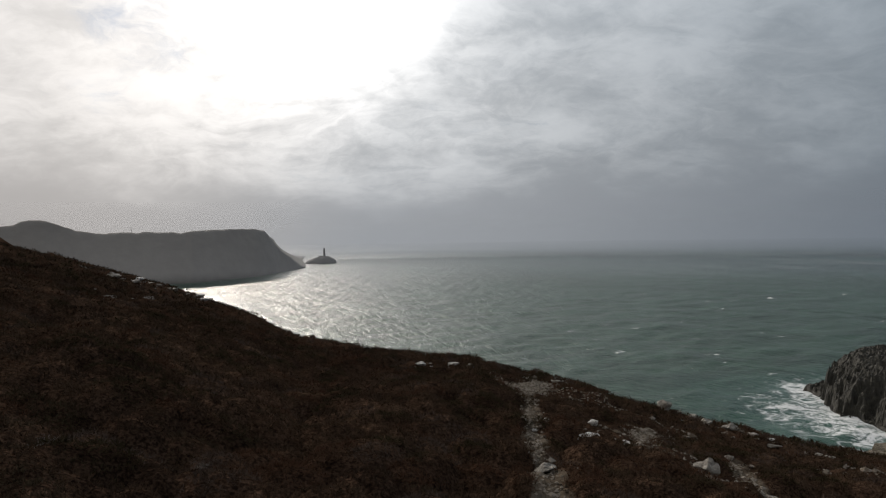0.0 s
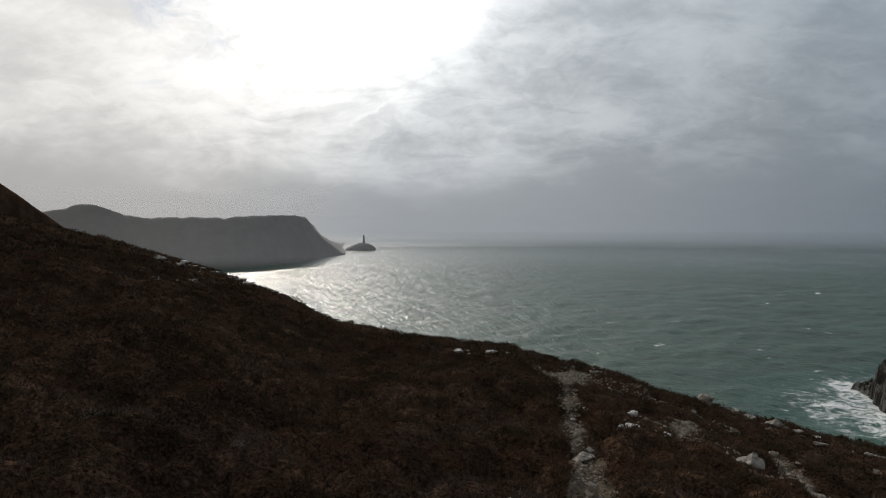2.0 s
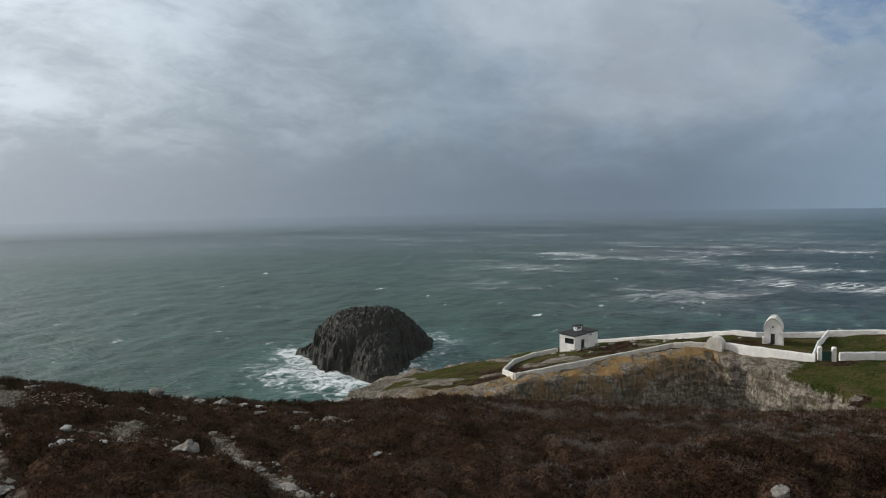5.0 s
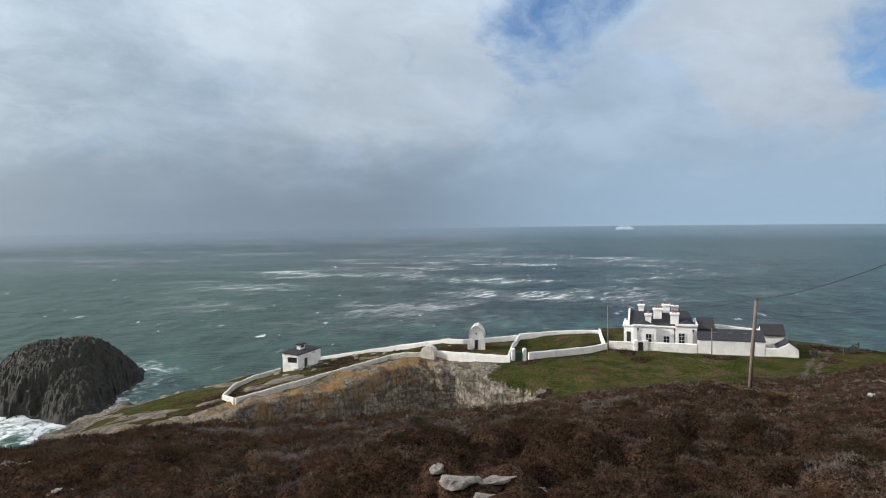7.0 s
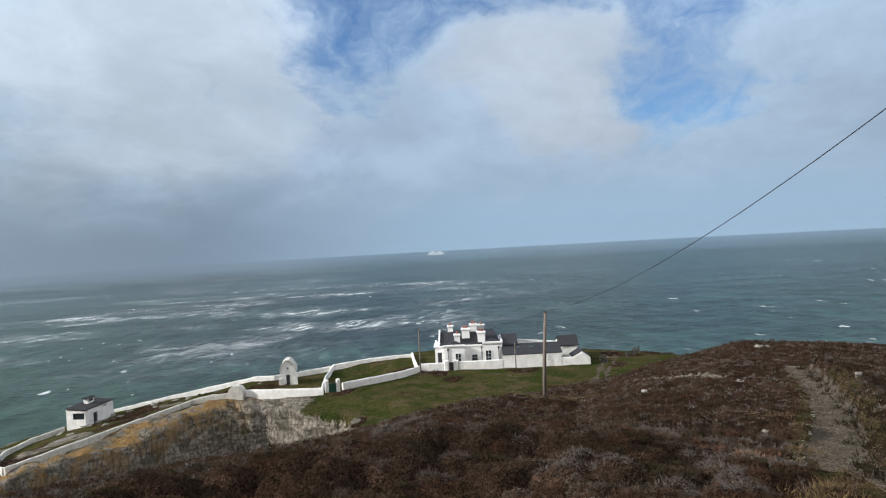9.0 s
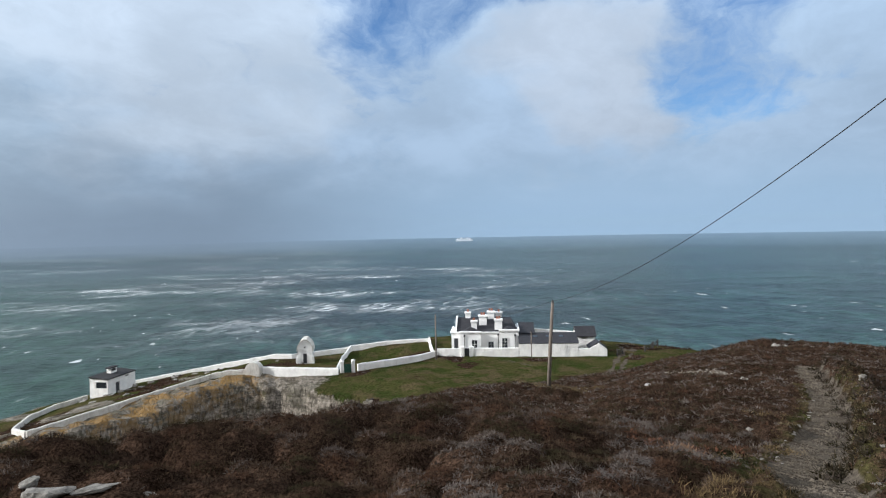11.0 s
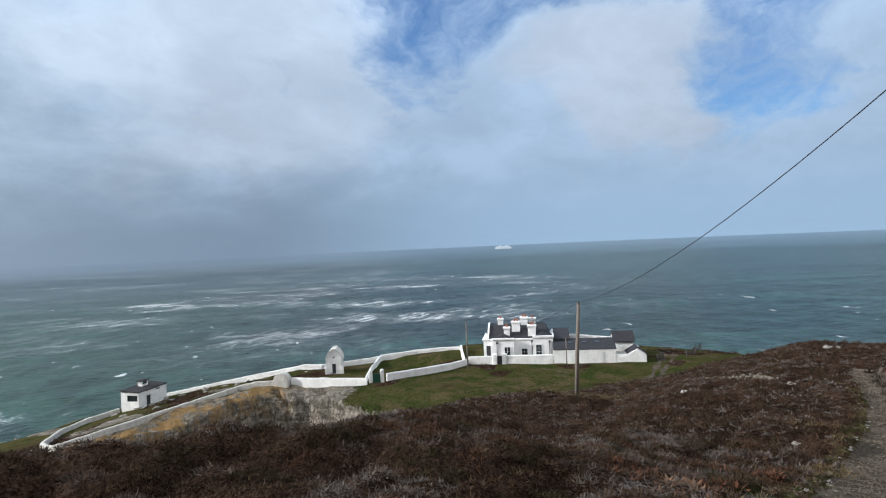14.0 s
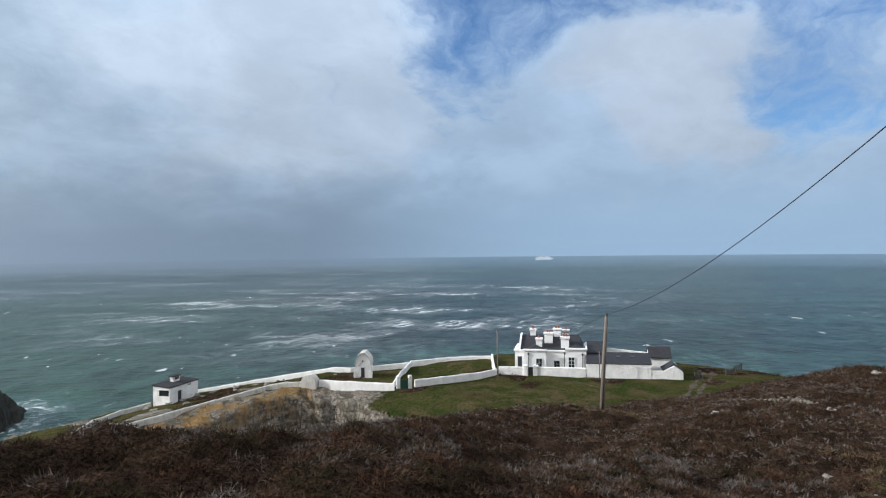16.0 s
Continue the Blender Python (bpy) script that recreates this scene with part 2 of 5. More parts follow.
MAT["bracken"] = heath_material("bracken", ((0.10, 0.045, 0.027), (0.085, 0.042, 0.026), (0.12, 0.06, 0.035), (0.16, 0.10, 0.065)))


def rock_material(name, base, pale, dark, scale=1.0):
    m, n, s, pos = material(name)
    v1 = n.noise(pos, 0.8 * scale, 6, 0.65, 0.3)
    v2 = n.noise(pos, 5.0 * scale, 6, 0.7)
    crack = n.add("ShaderNodeTexVoronoi", feature="DISTANCE_TO_EDGE")
    n.put(crack.inputs["Vector"], n.vmath("ADD", pos, n.vmath("SCALE", n.add("ShaderNodeTexNoise").outputs["Color"], 0.3)))
    crack.inputs["Scale"].default_value = 1.7 * scale
    c = n.mix(n.ramp(v1, 0.38, 0.62), base, pale)
    c = n.mix(n.ramp(v2, 0.52, 0.70), c, dark)
    c = n.mix(n.ramp(crack.outputs["Distance"], 0.0, 0.035, 0.35, 0.0), c, dark)
    n.put(s.inputs["Base Color"], c)
    s.inputs["Roughness"].default_value = 0.88
    h = n.math("ADD", n.math("MULTIPLY", v2, 0.6), n.ramp(crack.outputs["Distance"], 0.0, 0.08, 0.0, 0.5))
    bump(n, s, h, 0.8, 0.12 / scale)
    return m


MAT["quartzite"] = rock_material("quartzite", (0.15, 0.135, 0.112), (0.30, 0.275, 0.24), (0.06, 0.053, 0.043), 5.0)
MAT["white_quartz"] = rock_material("white_quartz", (0.34, 0.33, 0.31), (0.56, 0.55, 0.53), (0.12, 0.112, 0.10), 6.0)
MAT["stack_rock"] = rock_material("stack_rock", (0.0145, 0.014, 0.0105), (0.031, 0.029, 0.021), (0.007, 0.007, 0.0065), 0.55)
MAT["gravel"] = heath_material("gravel", ((0.10, 0.082, 0.062), (0.125, 0.105, 0.082), (0.085, 0.071, 0.055), (0.23, 0.205, 0.175)))


def ground_material():
    """Heath soil, turf, bare stone and path, laid by masks kept on the mesh."""
    m, n, s, pos = material("headland_ground")
    big = n.noise(pos, 0.22, 5, 0.6)
    mid = n.noise(pos, 1.3, 5, 0.65)
    fine = n.noise(pos, 9.0, 5, 0.7)
    strata = n.noise(n.mapped(pos, (0.30, 0.30, 1.3), (0.35, 0.2, 0.5)), 1.2, 7, 0.68, 0.4)
    heath = n.mix(n.ramp(big, 0.4, 0.62), (0.036, 0.0220, 0.0150), (0.051, 0.0315, 0.0210))
    heath = n.mix(n.ramp(mid, 0.55, 0.7), heath, (0.046, 0.030, 0.0200))
    heath = n.mix(1.0, heath, n.ramp(n.attr("own"), 0.0, 1.0, 0.62, 1.30, False), "MULTIPLY")
    heath = n.mix(1.0, heath, n.ramp(fine, 0.3, 0.7, 0.45, 1.35), "MULTIPLY")
    heath = n.mix(1.0, heath, n.ramp(n.noise(pos, 32, 3, 0.65), 0.36, 0.64, 0.35, 1.45), "MULTIPLY")
    turf = n.mix(n.ramp(big, 0.38, 0.6), (0.029, 0.039, 0.011), (0.050, 0.048, 0.0175))
    turf = n.mix(n.ramp(n.noise(pos, 0.33, 5, 0.65), 0.47, 0.64), turf, (0.074, 0.058, 0.029))
    turf = n.mix(n.ramp(mid, 0.52, 0.68, 0.0, 0.6), turf, (0.050, 0.037, 0.020))
    turf = n.mix(1.0, turf, n.ramp(fine, 0.3, 0.7, 0.5, 1.35), "MULTIPLY")
    turf = n.mix(1.0, turf, n.ramp(n.noise(pos, 3.2, 5, 0.7), 0.34, 0.66, 0.62, 1.32), "MULTIPLY")
    stone = n.mix(n.ramp(strata, 0.40, 0.58), (0.125, 0.108, 0.086), (0.285, 0.248, 0.205))
    grit = n.noise(n.mapped(pos, (1, 1, 0.5), (0.2, 0.3, 0.4)), 2.8, 8, 0.75, 0.5)
    slabs = n.add("ShaderNodeTexVoronoi", feature="DISTANCE_TO_EDGE")
    n.put(slabs.inputs["Vector"], n.vmath("ADD", n.mapped(pos, (0.55, 0.55, 0.22), (0.35, 0.18, 0.5)), n.vmath("SCALE", n.vmath("SUBTRACT", n.noise(pos, 0.9, 4, 0.6), (0.5, 0.5, 0.5)), 0.8)))
    slabs.inputs["Scale"].default_value = 2.1
    joint = n.ramp(slabs.outputs["Distance"], 0.0, 0.09, 1.0, 0.0)
    stone = n.mix(n.ramp(mid, 0.56, 0.72, 0.0, 0.45), stone, (0.12, 0.115, 0.085))
    stone = n.mix(1.0, stone, n.ramp(grit, 0.36, 0.64, 0.55, 1.32), "MULTIPLY")
    face = n.noise(pos, 0.11, 4, 0.6, 0.3)
    stone = n.mix(n.ramp(face, 0.48, 0.60, 0.0, 0.5), stone, (0.095, 0.090, 0.066))
    stone = n.mix(n.math("MULTIPLY", joint, 0.34), stone, (0.05, 0.045, 0.037))
    moss = n.ramp(n.noise(pos, 0.6, 6, 0.7), 0.55, 0.66, 0.0, 0.55)
    stone = n.mix(moss, stone, (0.075, 0.072, 0.032))
    lichen = n.mix(n.ramp(fine, 0.4, 0.6), (0.27, 0.150, 0.045), (0.235, 0.170, 0.100))
    stone = n.mix(n.math("MULTIPLY", n.attr("lichen"), n.ramp(n.noise(pos, 0.42, 7, 0.72), 0.46, 0.56)), stone, lichen)
    trod = n.mix(n.ramp(mid, 0.35, 0.65), (0.060, 0.047, 0.035), (0.105, 0.087, 0.068))
    trod = n.mix(1.0, trod, n.ramp(fine, 0.3, 0.7, 0.6, 1.3), "MULTIPLY")
    rag = n.math("MULTIPLY", n.math("SUBTRACT", mid, 0.5), 0.9)

    def edge(name):
        return n.ramp(n.math("ADD", n.attr(name), rag), 0.38, 0.62)
    c = n.mix(edge("turf"), heath, turf)
    c = n.mix(edge("stone"), c, stone)
    c = n.mix(edge("trod"), c, trod)
    n.put(s.inputs["Base Color"], c)
    s.inputs["Roughness"].default_value = 0.93
    s.inputs["Specular IOR Level"].default_value = 0.0
    h = n.math("ADD", n.math("MULTIPLY", mid, 0.6), n.math("ADD", n.math("MULTIPLY", fine, 0.35), n.math("MULTIPLY", n.math("ADD", n.math("MULTIPLY", strata, 4.0), n.math("SUBTRACT", n.math("MULTIPLY", grit, 2.4), n.math("MULTIPLY", joint, 2.2))), n.attr("stone"))))
    bump(n, s, h, 0.9, 0.14)
    return m


MAT["ground"] = ground_material()


def sea_material():
    m, n, s, pos = material("sea_water")
    swell = n.noise(n.along(pos, 25, 0.4, 1.0), 0.024, 3, 0.5, 0.5)
    wave = n.noise(n.along(pos, 30, 0.45, 1.0), 0.20, 5, 0.6, 0.5)
    chop = n.noise(n.along(pos, 35, 0.6, 1.0), 0.5, 4, 0.6)
    tint = n.noise(pos, 0.0035, 4, 0.55, 0.4)
    deep = n.mix(n.ramp(tint, 0.38, 0.62), (0.0125, 0.030, 0.0255), (0.019, 0.043, 0.0345))
    # light and dark of the wave faces, put into the water colour
    streaks = n.noise(n.along(pos, -58, 0.35, 1.0), 0.16, 5, 0.65, 0.6)
    deep = n.mix(1.0, deep, n.ramp(streaks, 0.32, 0.68, 0.55, 1.5), "MULTIPLY")
    wave_shade = n.noise(n.along(pos, -72, 0.40, 1.0), 0.060, 6, 0.68, 0.6)
    deep = n.mix(1.0, deep, n.ramp(wave_shade, 0.38, 0.62, 0.66, 1.30), "MULTIPLY")
    slick = n.noise(n.along(pos, 12, 0.22, 1.0), 0.011, 5, 0.6, 0.5)
    deep = n.mix(1.0, deep, n.ramp(slick, 0.34, 0.66, 0.66, 1.40), "MULTIPLY")
    deep = n.mix(1.0, deep, n.ramp(n.attr("race"), 0.0, 1.0, 1.0, 0.72), "MULTIPLY")
    deep = n.mix(n.math("MULTIPLY", n.attr("shoal"), 0.9), deep, n.mix(1.0, (0.029, 0.060, 0.040), n.ramp(wave_shade, 0.38, 0.62, 0.72, 1.25), "MULTIPLY"))
    # breaking crests of the tide race, scattered whitecaps, surf round the rocks
    race = n.math("MULTIPLY", n.attr("race"), n.ramp(n.noise(n.along(pos, 20, 0.6, 1.0), 0.0065, 3, 0.55), 0.42, 0.60))
    gaps = n.noise(n.along(pos, 20, 0.8, 1.0), 0.011, 4, 0.6)
    lacy = n.noise(n.along(pos, 70, 0.5, 1.0), 0.20, 7, 0.72, 0.9)

    def front(az, size, out, add):
        """Long breaking fronts: a sharp leading edge and a torn, trailing one."""
        v = n.noise(n.vmath("ADD", n.along(pos, az, 0.22, 1.0), add), size, 4, 0.50, 0.4)
        lead = n.ramp(v, 0.500, 0.507)
        trail = n.ramp(n.math("ADD", v, n.math("MULTIPLY", n.math("SUBTRACT", lacy, 0.5), 0.16)), 0.515, 0.515 + out, 1.0, 0.0)
        return n.math("MULTIPLY", lead, trail)
    strong = n.math("MULTIPLY", race, n.ramp(gaps, 0.46, 0.56))
    breakers = n.math("MULTIPLY", front(70, 0.030, 0.034, (0, 0, 0)), strong)
    breakers = n.math("MAXIMUM", breakers, n.math("MULTIPLY", front(78, 0.050, 0.028, (310, 120, 0)), n.math("MULTIPLY", strong, 0.8)))
    web = n.noise(n.along(pos, 72, 0.4, 1.1), 0.11, 7, 0.72, 1.2)
    thread = n.math("SUBTRACT", 1.0, n.math("ABSOLUTE", n.math("SUBTRACT", n.math("MULTIPLY", web, 2.0), 1.0)))
    lace_race = n.math("MULTIPLY", n.ramp(thread, 0.92, 0.985), n.math("MULTIPLY", race, n.ramp(gaps, 0.36, 0.58, 0.08, 0.42)))
    spot = n.noise(n.along(pos, -62, 0.40, 1.0), 0.11, 3, 0.55, 0.4)
    caps = n.math("MULTIPLY", n.ramp(spot, 0.665, 0.71), n.ramp(n.noise(pos, 0.012, 2, 0.5), 0.42, 0.6, 0.2, 0.9))
    lace = n.math("ADD", n.noise(pos, 0.12, 8, 0.74, 1.6), n.math("MULTIPLY", n.noise(pos, 0.7, 6, 0.75), 0.28))
    surf = n.ramp(n.math("ADD", n.math("MULTIPLY", n.attr("surf"), 0.62), n.math("MULTIPLY", lace, 1.25)), 1.16, 1.36)
    surf = n.math("MULTIPLY", surf, n.ramp(n.attr("surf"), 0.02, 0.2))
    foam = n.math("MINIMUM", n.math("ADD", n.math("MAXIMUM", n.math("MAXIMUM", breakers, caps), surf), lace_race), 1.0)
    milky = n.mix(n.math("MULTIPLY", n.attr("surf"), 0.45), deep, (0.07, 0.15, 0.14))
    n.put(s.inputs["Base Color"], n.mix(n.math("MULTIPLY", foam, 0.90), milky, (0.66, 0.68, 0.69)))
    n.put(s.inputs["Roughness"], n.ramp(foam, 0.0, 1.0, 0.28, 0.8))
    s.inputs["IOR"].default_value = 1.33
    s.inputs["Specular IOR Level"].default_value = 0.20
    b1 = bump(n, s, swell, 0.6, 6.0)
    b2 = bump(n, s, wave, 1.0, 1.75, b1)
    bump(n, s, chop, 0.9, 0.7, b2)
    return m


MAT["sea"] = sea_material()


def far_material():
    m, n, s, pos = material("far_hazed_grey")
    a = n.noise(n.mapped(pos, (1, 1, 2.5)), 0.012, 6, 0.65, 0.4)
    b = n.noise(pos, 0.06, 5, 0.65)
    # the grey of distance haze is put into this base colour
    c = n.mix(n.ramp(a, 0.4, 0.6), (0.045, 0.044, 0.040), (0.062, 0.060, 0.054))
    n.put(s.inputs["Base Color"], n.mix(1.0, c, n.ramp(b, 0.3, 0.7, 0.8, 1.15), "MULTIPLY"))
    s.inputs["Roughness"].default_value = 0.95
    bump(n, s, b, 0.6, 3.0)
    return m


MAT["far"] = far_material()


def mist_glow_material(name, most, least, height):
    """A thin veil that glows to paint haze: clear high up and at its foot, thicker where sea and sky meet."""
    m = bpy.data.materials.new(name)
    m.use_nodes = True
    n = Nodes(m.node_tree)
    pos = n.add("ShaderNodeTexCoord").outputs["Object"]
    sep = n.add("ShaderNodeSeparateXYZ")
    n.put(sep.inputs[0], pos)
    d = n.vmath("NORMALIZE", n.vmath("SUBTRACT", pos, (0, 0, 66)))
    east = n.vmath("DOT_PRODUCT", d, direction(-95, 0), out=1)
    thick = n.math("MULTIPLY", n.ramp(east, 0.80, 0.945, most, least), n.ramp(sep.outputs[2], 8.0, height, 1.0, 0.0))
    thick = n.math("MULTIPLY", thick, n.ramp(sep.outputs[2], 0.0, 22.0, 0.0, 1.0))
    # the haze is emission, brighter below the sun
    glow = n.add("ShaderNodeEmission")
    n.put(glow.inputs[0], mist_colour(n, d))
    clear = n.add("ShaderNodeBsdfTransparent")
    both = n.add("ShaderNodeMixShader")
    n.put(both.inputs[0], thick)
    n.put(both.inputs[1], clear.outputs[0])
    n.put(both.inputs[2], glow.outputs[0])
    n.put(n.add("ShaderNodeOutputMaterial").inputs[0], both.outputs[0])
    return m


MAT["mist"] = mist_glow_material("mist_glow", 0.62, 0.21, 150.0)
MAT["thin_mist"] = mist_glow_material("thin_mist_glow", 0.17, 0.03, 190.0)

# ---- helpers for building ----


def mesh_object(name, bm, mat, parent=None, smooth=False):
    me = bpy.data.meshes.new(name)
    bm.normal_update()
    bm.to_mesh(me)
    bm.free()
    me.materials.append(mat)
    if smooth:
        me.polygons.foreach_set("use_smooth", [True] * len(me.polygons))
    ob = new(name, me)
    if parent is not None:
        ob.parent = parent
    return ob


def part(name, bm, mat, parent, label="", smooth=False):
    ob = mesh_object(name, bm, mat, parent, smooth)
    return tagged(ob, label) if label else ob


def from_arrays(name, verts, faces, mat, smooth=True, masks=None):
    """A mesh from numpy arrays; all faces have the same number of corners."""
    me = bpy.data.meshes.new(name)
    nv, nf, k = len(verts), len(faces), faces.shape[1]
    me.vertices.add(nv)
    me.vertices.foreach_set("co", np.ascontiguousarray(verts, dtype=np.float32).ravel())
    me.loops.add(nf * k)
    me.loops.foreach_set("vertex_index", np.ascontiguousarray(faces, dtype=np.int32).ravel())
    me.polygons.add(nf)
    me.polygons.foreach_set("loop_start", np.arange(0, nf * k, k, dtype=np.int32))
    me.polygons.foreach_set("use_smooth", np.full(nf, smooth))
    me.update(calc_edges=True)
    for key, values in (masks or {}).items():
        me.attributes.new(key, "FLOAT", "POINT").data.foreach_set("value", np.ascontiguousarray(values, dtype=np.float32))
    me.materials.append(mat)
    return new(name, me)


def box(bm, x0, y0, z0, x1, y1, z1, bevel=0.0):
    made = bmesh.ops.create_cube(bm, size=1.0)["verts"]
    bmesh.ops.scale(bm, vec=(x1 - x0, y1 - y0, z1 - z0), verts=made)
    bmesh.ops.translate(bm, vec=((x0 + x1) / 2, (y0 + y1) / 2, (z0 + z1) / 2), verts=made)
    if bevel:
        edges = list({e for v in made for e in v.link_edges})
        bmesh.ops.bevel(bm, geom=edges, offset=bevel, segments=1, affect="EDGES", profile=0.5)
    return bm


def a_box(*size, bevel=0.0):
    return box(bmesh.new(), *size, bevel=bevel)


def prism(bm, outline, depth0, depth1, axis="y"):
    """An outline in the plane of u and z, drawn out along axis."""
    ends = []
    for dpt in (depth0, depth1):
        ends.append([bm.verts.new((u, dpt, z) if axis == "y" else (dpt, u, z)) for u, z in outline])
    k = len(outline)
    bm.faces.new(ends[0])
    bm.faces.new(ends[1][::-1])
    for i in range(k):
        bm.faces.new((ends[0][i], ends[1][i], ends[1][(i + 1) % k], ends[0][(i + 1) % k]))
    bmesh.ops.recalc_face_normals(bm, faces=bm.faces)
    return bm


def tube(bm, points, radii, sides=8):
    rings = []
    for i, p in enumerate(points):
        a, b = Vector(points[max(i - 1, 0)]), Vector(points[min(i + 1, len(points) - 1)])
        q = (b - a).to_track_quat("Z", "Y").to_matrix()
        rings.append([bm.verts.new(Vector(p) + q @ Vector((math.cos(2 * math.pi * k / sides) * radii[i], math.sin(2 * math.pi * k / sides) * radii[i], 0))) for k in range(sides)])
    for r0, r1 in zip(rings, rings[1:]):
        for k in range(sides):
            bm.faces.new((r0[k], r0[(k + 1) % sides], r1[(k + 1) % sides], r1[k]))
    bm.faces.new(rings[0][::-1])
    bm.faces.new(rings[-1])
    return bm


def empty(name, m):
    ob = new(name)
    ob.empty_display_size = 0.3
    ob.matrix_world = m
    return ob


# ---- the lie of the land ----
def lattice(ix, iy, seed):
    h = (ix.astype(np.int64) * 374761393 + iy.astype(np.int64) * 668265263 + seed * 974634777) & 0x7FFFFFFF
    h = ((h ^ (h >> 13)) * 1274126177) & 0x7FFFFFFF
    return ((h ^ (h >> 16)) & 0xFFFF) / 65535.0


def value_noise(x, y, seed=0):
    ix, iy = np.floor(x), np.floor(y)
    fx, fy = x - ix, y - iy
    fx, fy = fx * fx * (3 - 2 * fx), fy * fy * (3 - 2 * fy)
    a, b = lattice(ix, iy, seed), lattice(ix + 1, iy, seed)
    c, d = lattice(ix, iy + 1, seed), lattice(ix + 1, iy + 1, seed)
    return (a * (1 - fx) + b * fx) * (1 - fy) + (c * (1 - fx) + d * fx) * fy


def fbm(x, y, scale, octaves=4, seed=0):
    """Noise about 0, within -1 and 1; scale is the size of the largest lumps."""
    total, amp = 0.0, 0.5
    for k in range(octaves):
        total = total + amp * (2 * value_noise(x / scale + 17.3 * k, y / scale - 9.1 * k, seed + k) - 1)
        scale, amp = scale * 0.5, amp * 0.5
    return total


def smoothstep(a, b, v):
    t = np.clip((v - a) / (b - a), 0, 1)
    return t * t * (3 - 2 * t)


EYE = 66.0
STAND = 1.6
# azimuth, how steeply the brow of the slope lies below the eye, how far off the brow is
BROW = ((-180, 0.0, 60), (-150, 0.16, 60), (-130, 0.22, 60), (-112, 0.150, 100), (-103, 0.150, 100), (-97, 0.178, 92), (-92, 0.205, 84),
        (-86, 0.222, 74), (-80, 0.238, 62), (-75, 0.256, 54), (-70, 0.270, 48), (-64, 0.283, 40), (-56, 0.287, 30), (-48, 0.284, 25),
        (-40, 0.281, 20), (-31, 0.283, 20), (-24, 0.266, 22), (-18, 0.244, 22), (-11, 0.215, 22), (-4, 0.195, 24), (4, 0.173, 28),
        (12, 0.148, 34), (16.4, 0.100, 46), (20.7, 0.070, 52), (28, 0.025, 58), (33.5, -0.006, 60), (40, -0.028, 60), (60, -0.06, 60),
        (120, -0.15, 60), (180, 0.0, 60))
_az = np.arange(-180, 181, 1.0)
_brow = np.array(BROW)


def _soft(col):
    v = np.interp(_az, _brow[:, 0], _brow[:, col])
    k = np.exp(-np.linspace(-2, 2, 5) ** 2 / 1.6)
    return np.convolve(np.concatenate([v[-3:-1], v, v[1:3]]), k / k.sum(), "valid")


BROW_S, BROW_D = _soft(1) + 0.006, _soft(2)

# outline of the promontory that carries the station
HEADLAND = ((52, 66), (62, 60.5), (77, 54.5), (88.5, 49), (91, 43), (90, 36), (86, 28.5), (77, 24), (70, 17), (66, 6), (68, -8), (78, -20),
            (98, -27), (126, -22), (137, -5), (138, 16), (131, 32), (122, 42), (113, 52), (112, 66), (109, 86), (96, 92), (80, 96), (64, 96), (50, 84))


def table_height(x, y):
    """Height of the promontory's top."""
    return 44.3 - 4.0 * np.clip((y - 53) / 22, 0, 2.2) + 1.0 * smoothstep(108, 119, x) * smoothstep(50, 30, y) * smoothstep(8, 22, y)


def outline_distance(x, y, ring):
    """Distance to a closed outline, below zero inside."""
    best = np.full(np.shape(x), 1e9)
    inside = np.zeros(np.shape(x), bool)
    for (x0, y0), (x1, y1) in zip(ring, ring[1:] + ring[:1]):
        dx, dy = x1 - x0, y1 - y0
        t = np.clip(((x - x0) * dx + (y - y0) * dy) / (dx * dx + dy * dy), 0, 1)
        best = np.minimum(best, np.hypot(x - x0 - t * dx, y - y0 - t * dy))
        cross = (y0 > y) != (y1 > y)
        inside ^= cross & (x < (x1 - x0) * (y - y0) / ((y1 - y0) if y1 != y0 else 1e-9) + x0)
    return np.where(inside, -best, best)


def line_distance(x, y, pts):
    best = np.full(np.shape(x), 1e9)
    for (x0, y0), (x1, y1) in zip(pts, pts[1:]):
        dx, dy = x1 - x0, y1 - y0
        t = np.clip(((x - x0) * dx + (y - y0) * dy) / (dx * dx + dy * dy), 0, 1)
        best = np.minimum(best, np.hypot(x - x0 - t * dx, y - y0 - t * dy))
    return best


def polar(az, d):
    return (-math.sin(radians(az)) * d, math.cos(radians(az)) * d)


# trodden ways: points, half width
WAYS = (
    (((0.5, 2.0), (0.72, 4.6), (0.88, 5.8), (0.94, 6.6), (1.04, 8.0), (1.14, 9.0), (1.36, 10.8), (1.6, 13.2), (1.95, 15.7), (2.5, 20), (2.9, 25)), 0.105),
    (((1.55, 13.2), (1.9, 15.5), (2.3, 17.6), (2.9, 19.4)), 0.40),
    (((2.6, 9.2), (3.1, 10.6), (3.6, 11.9)), 0.25),
    (((3.30, 5.3), (3.40, 6.0), (3.56, 7.1), (3.72, 8.1), (4.2, 10.0)), 0.13),
    (((-4.0, -9.0), (2.0, -8.2), (6.0, -7.0), (9.2, -6.3), (12.6, -6.45), (21.0, -8.7), (27, -10.7), (33.5, -12.75), (38.5, -13.95), (47, -15.7), (55, -17.3), (61, -18.6)), 0.80),
    (((69.6, -8.1), (62.5, -9.6), (56, -10.6), (48.5, -10.9)), 0.22),
    (((-4.2, 2.4), (-6.0, 6.6), (-7.9, 9.0), (-10.4, 12.3), (-13, 15)), 0.5),
    (((51.2, 2.4), (51.6, -1.9)), 0.42),
)
RIDGE = ((8.2, 2.9), (8.7, 2.3), (9.8, 1.25), (11.2, 0.4), (12.6, -1.2))
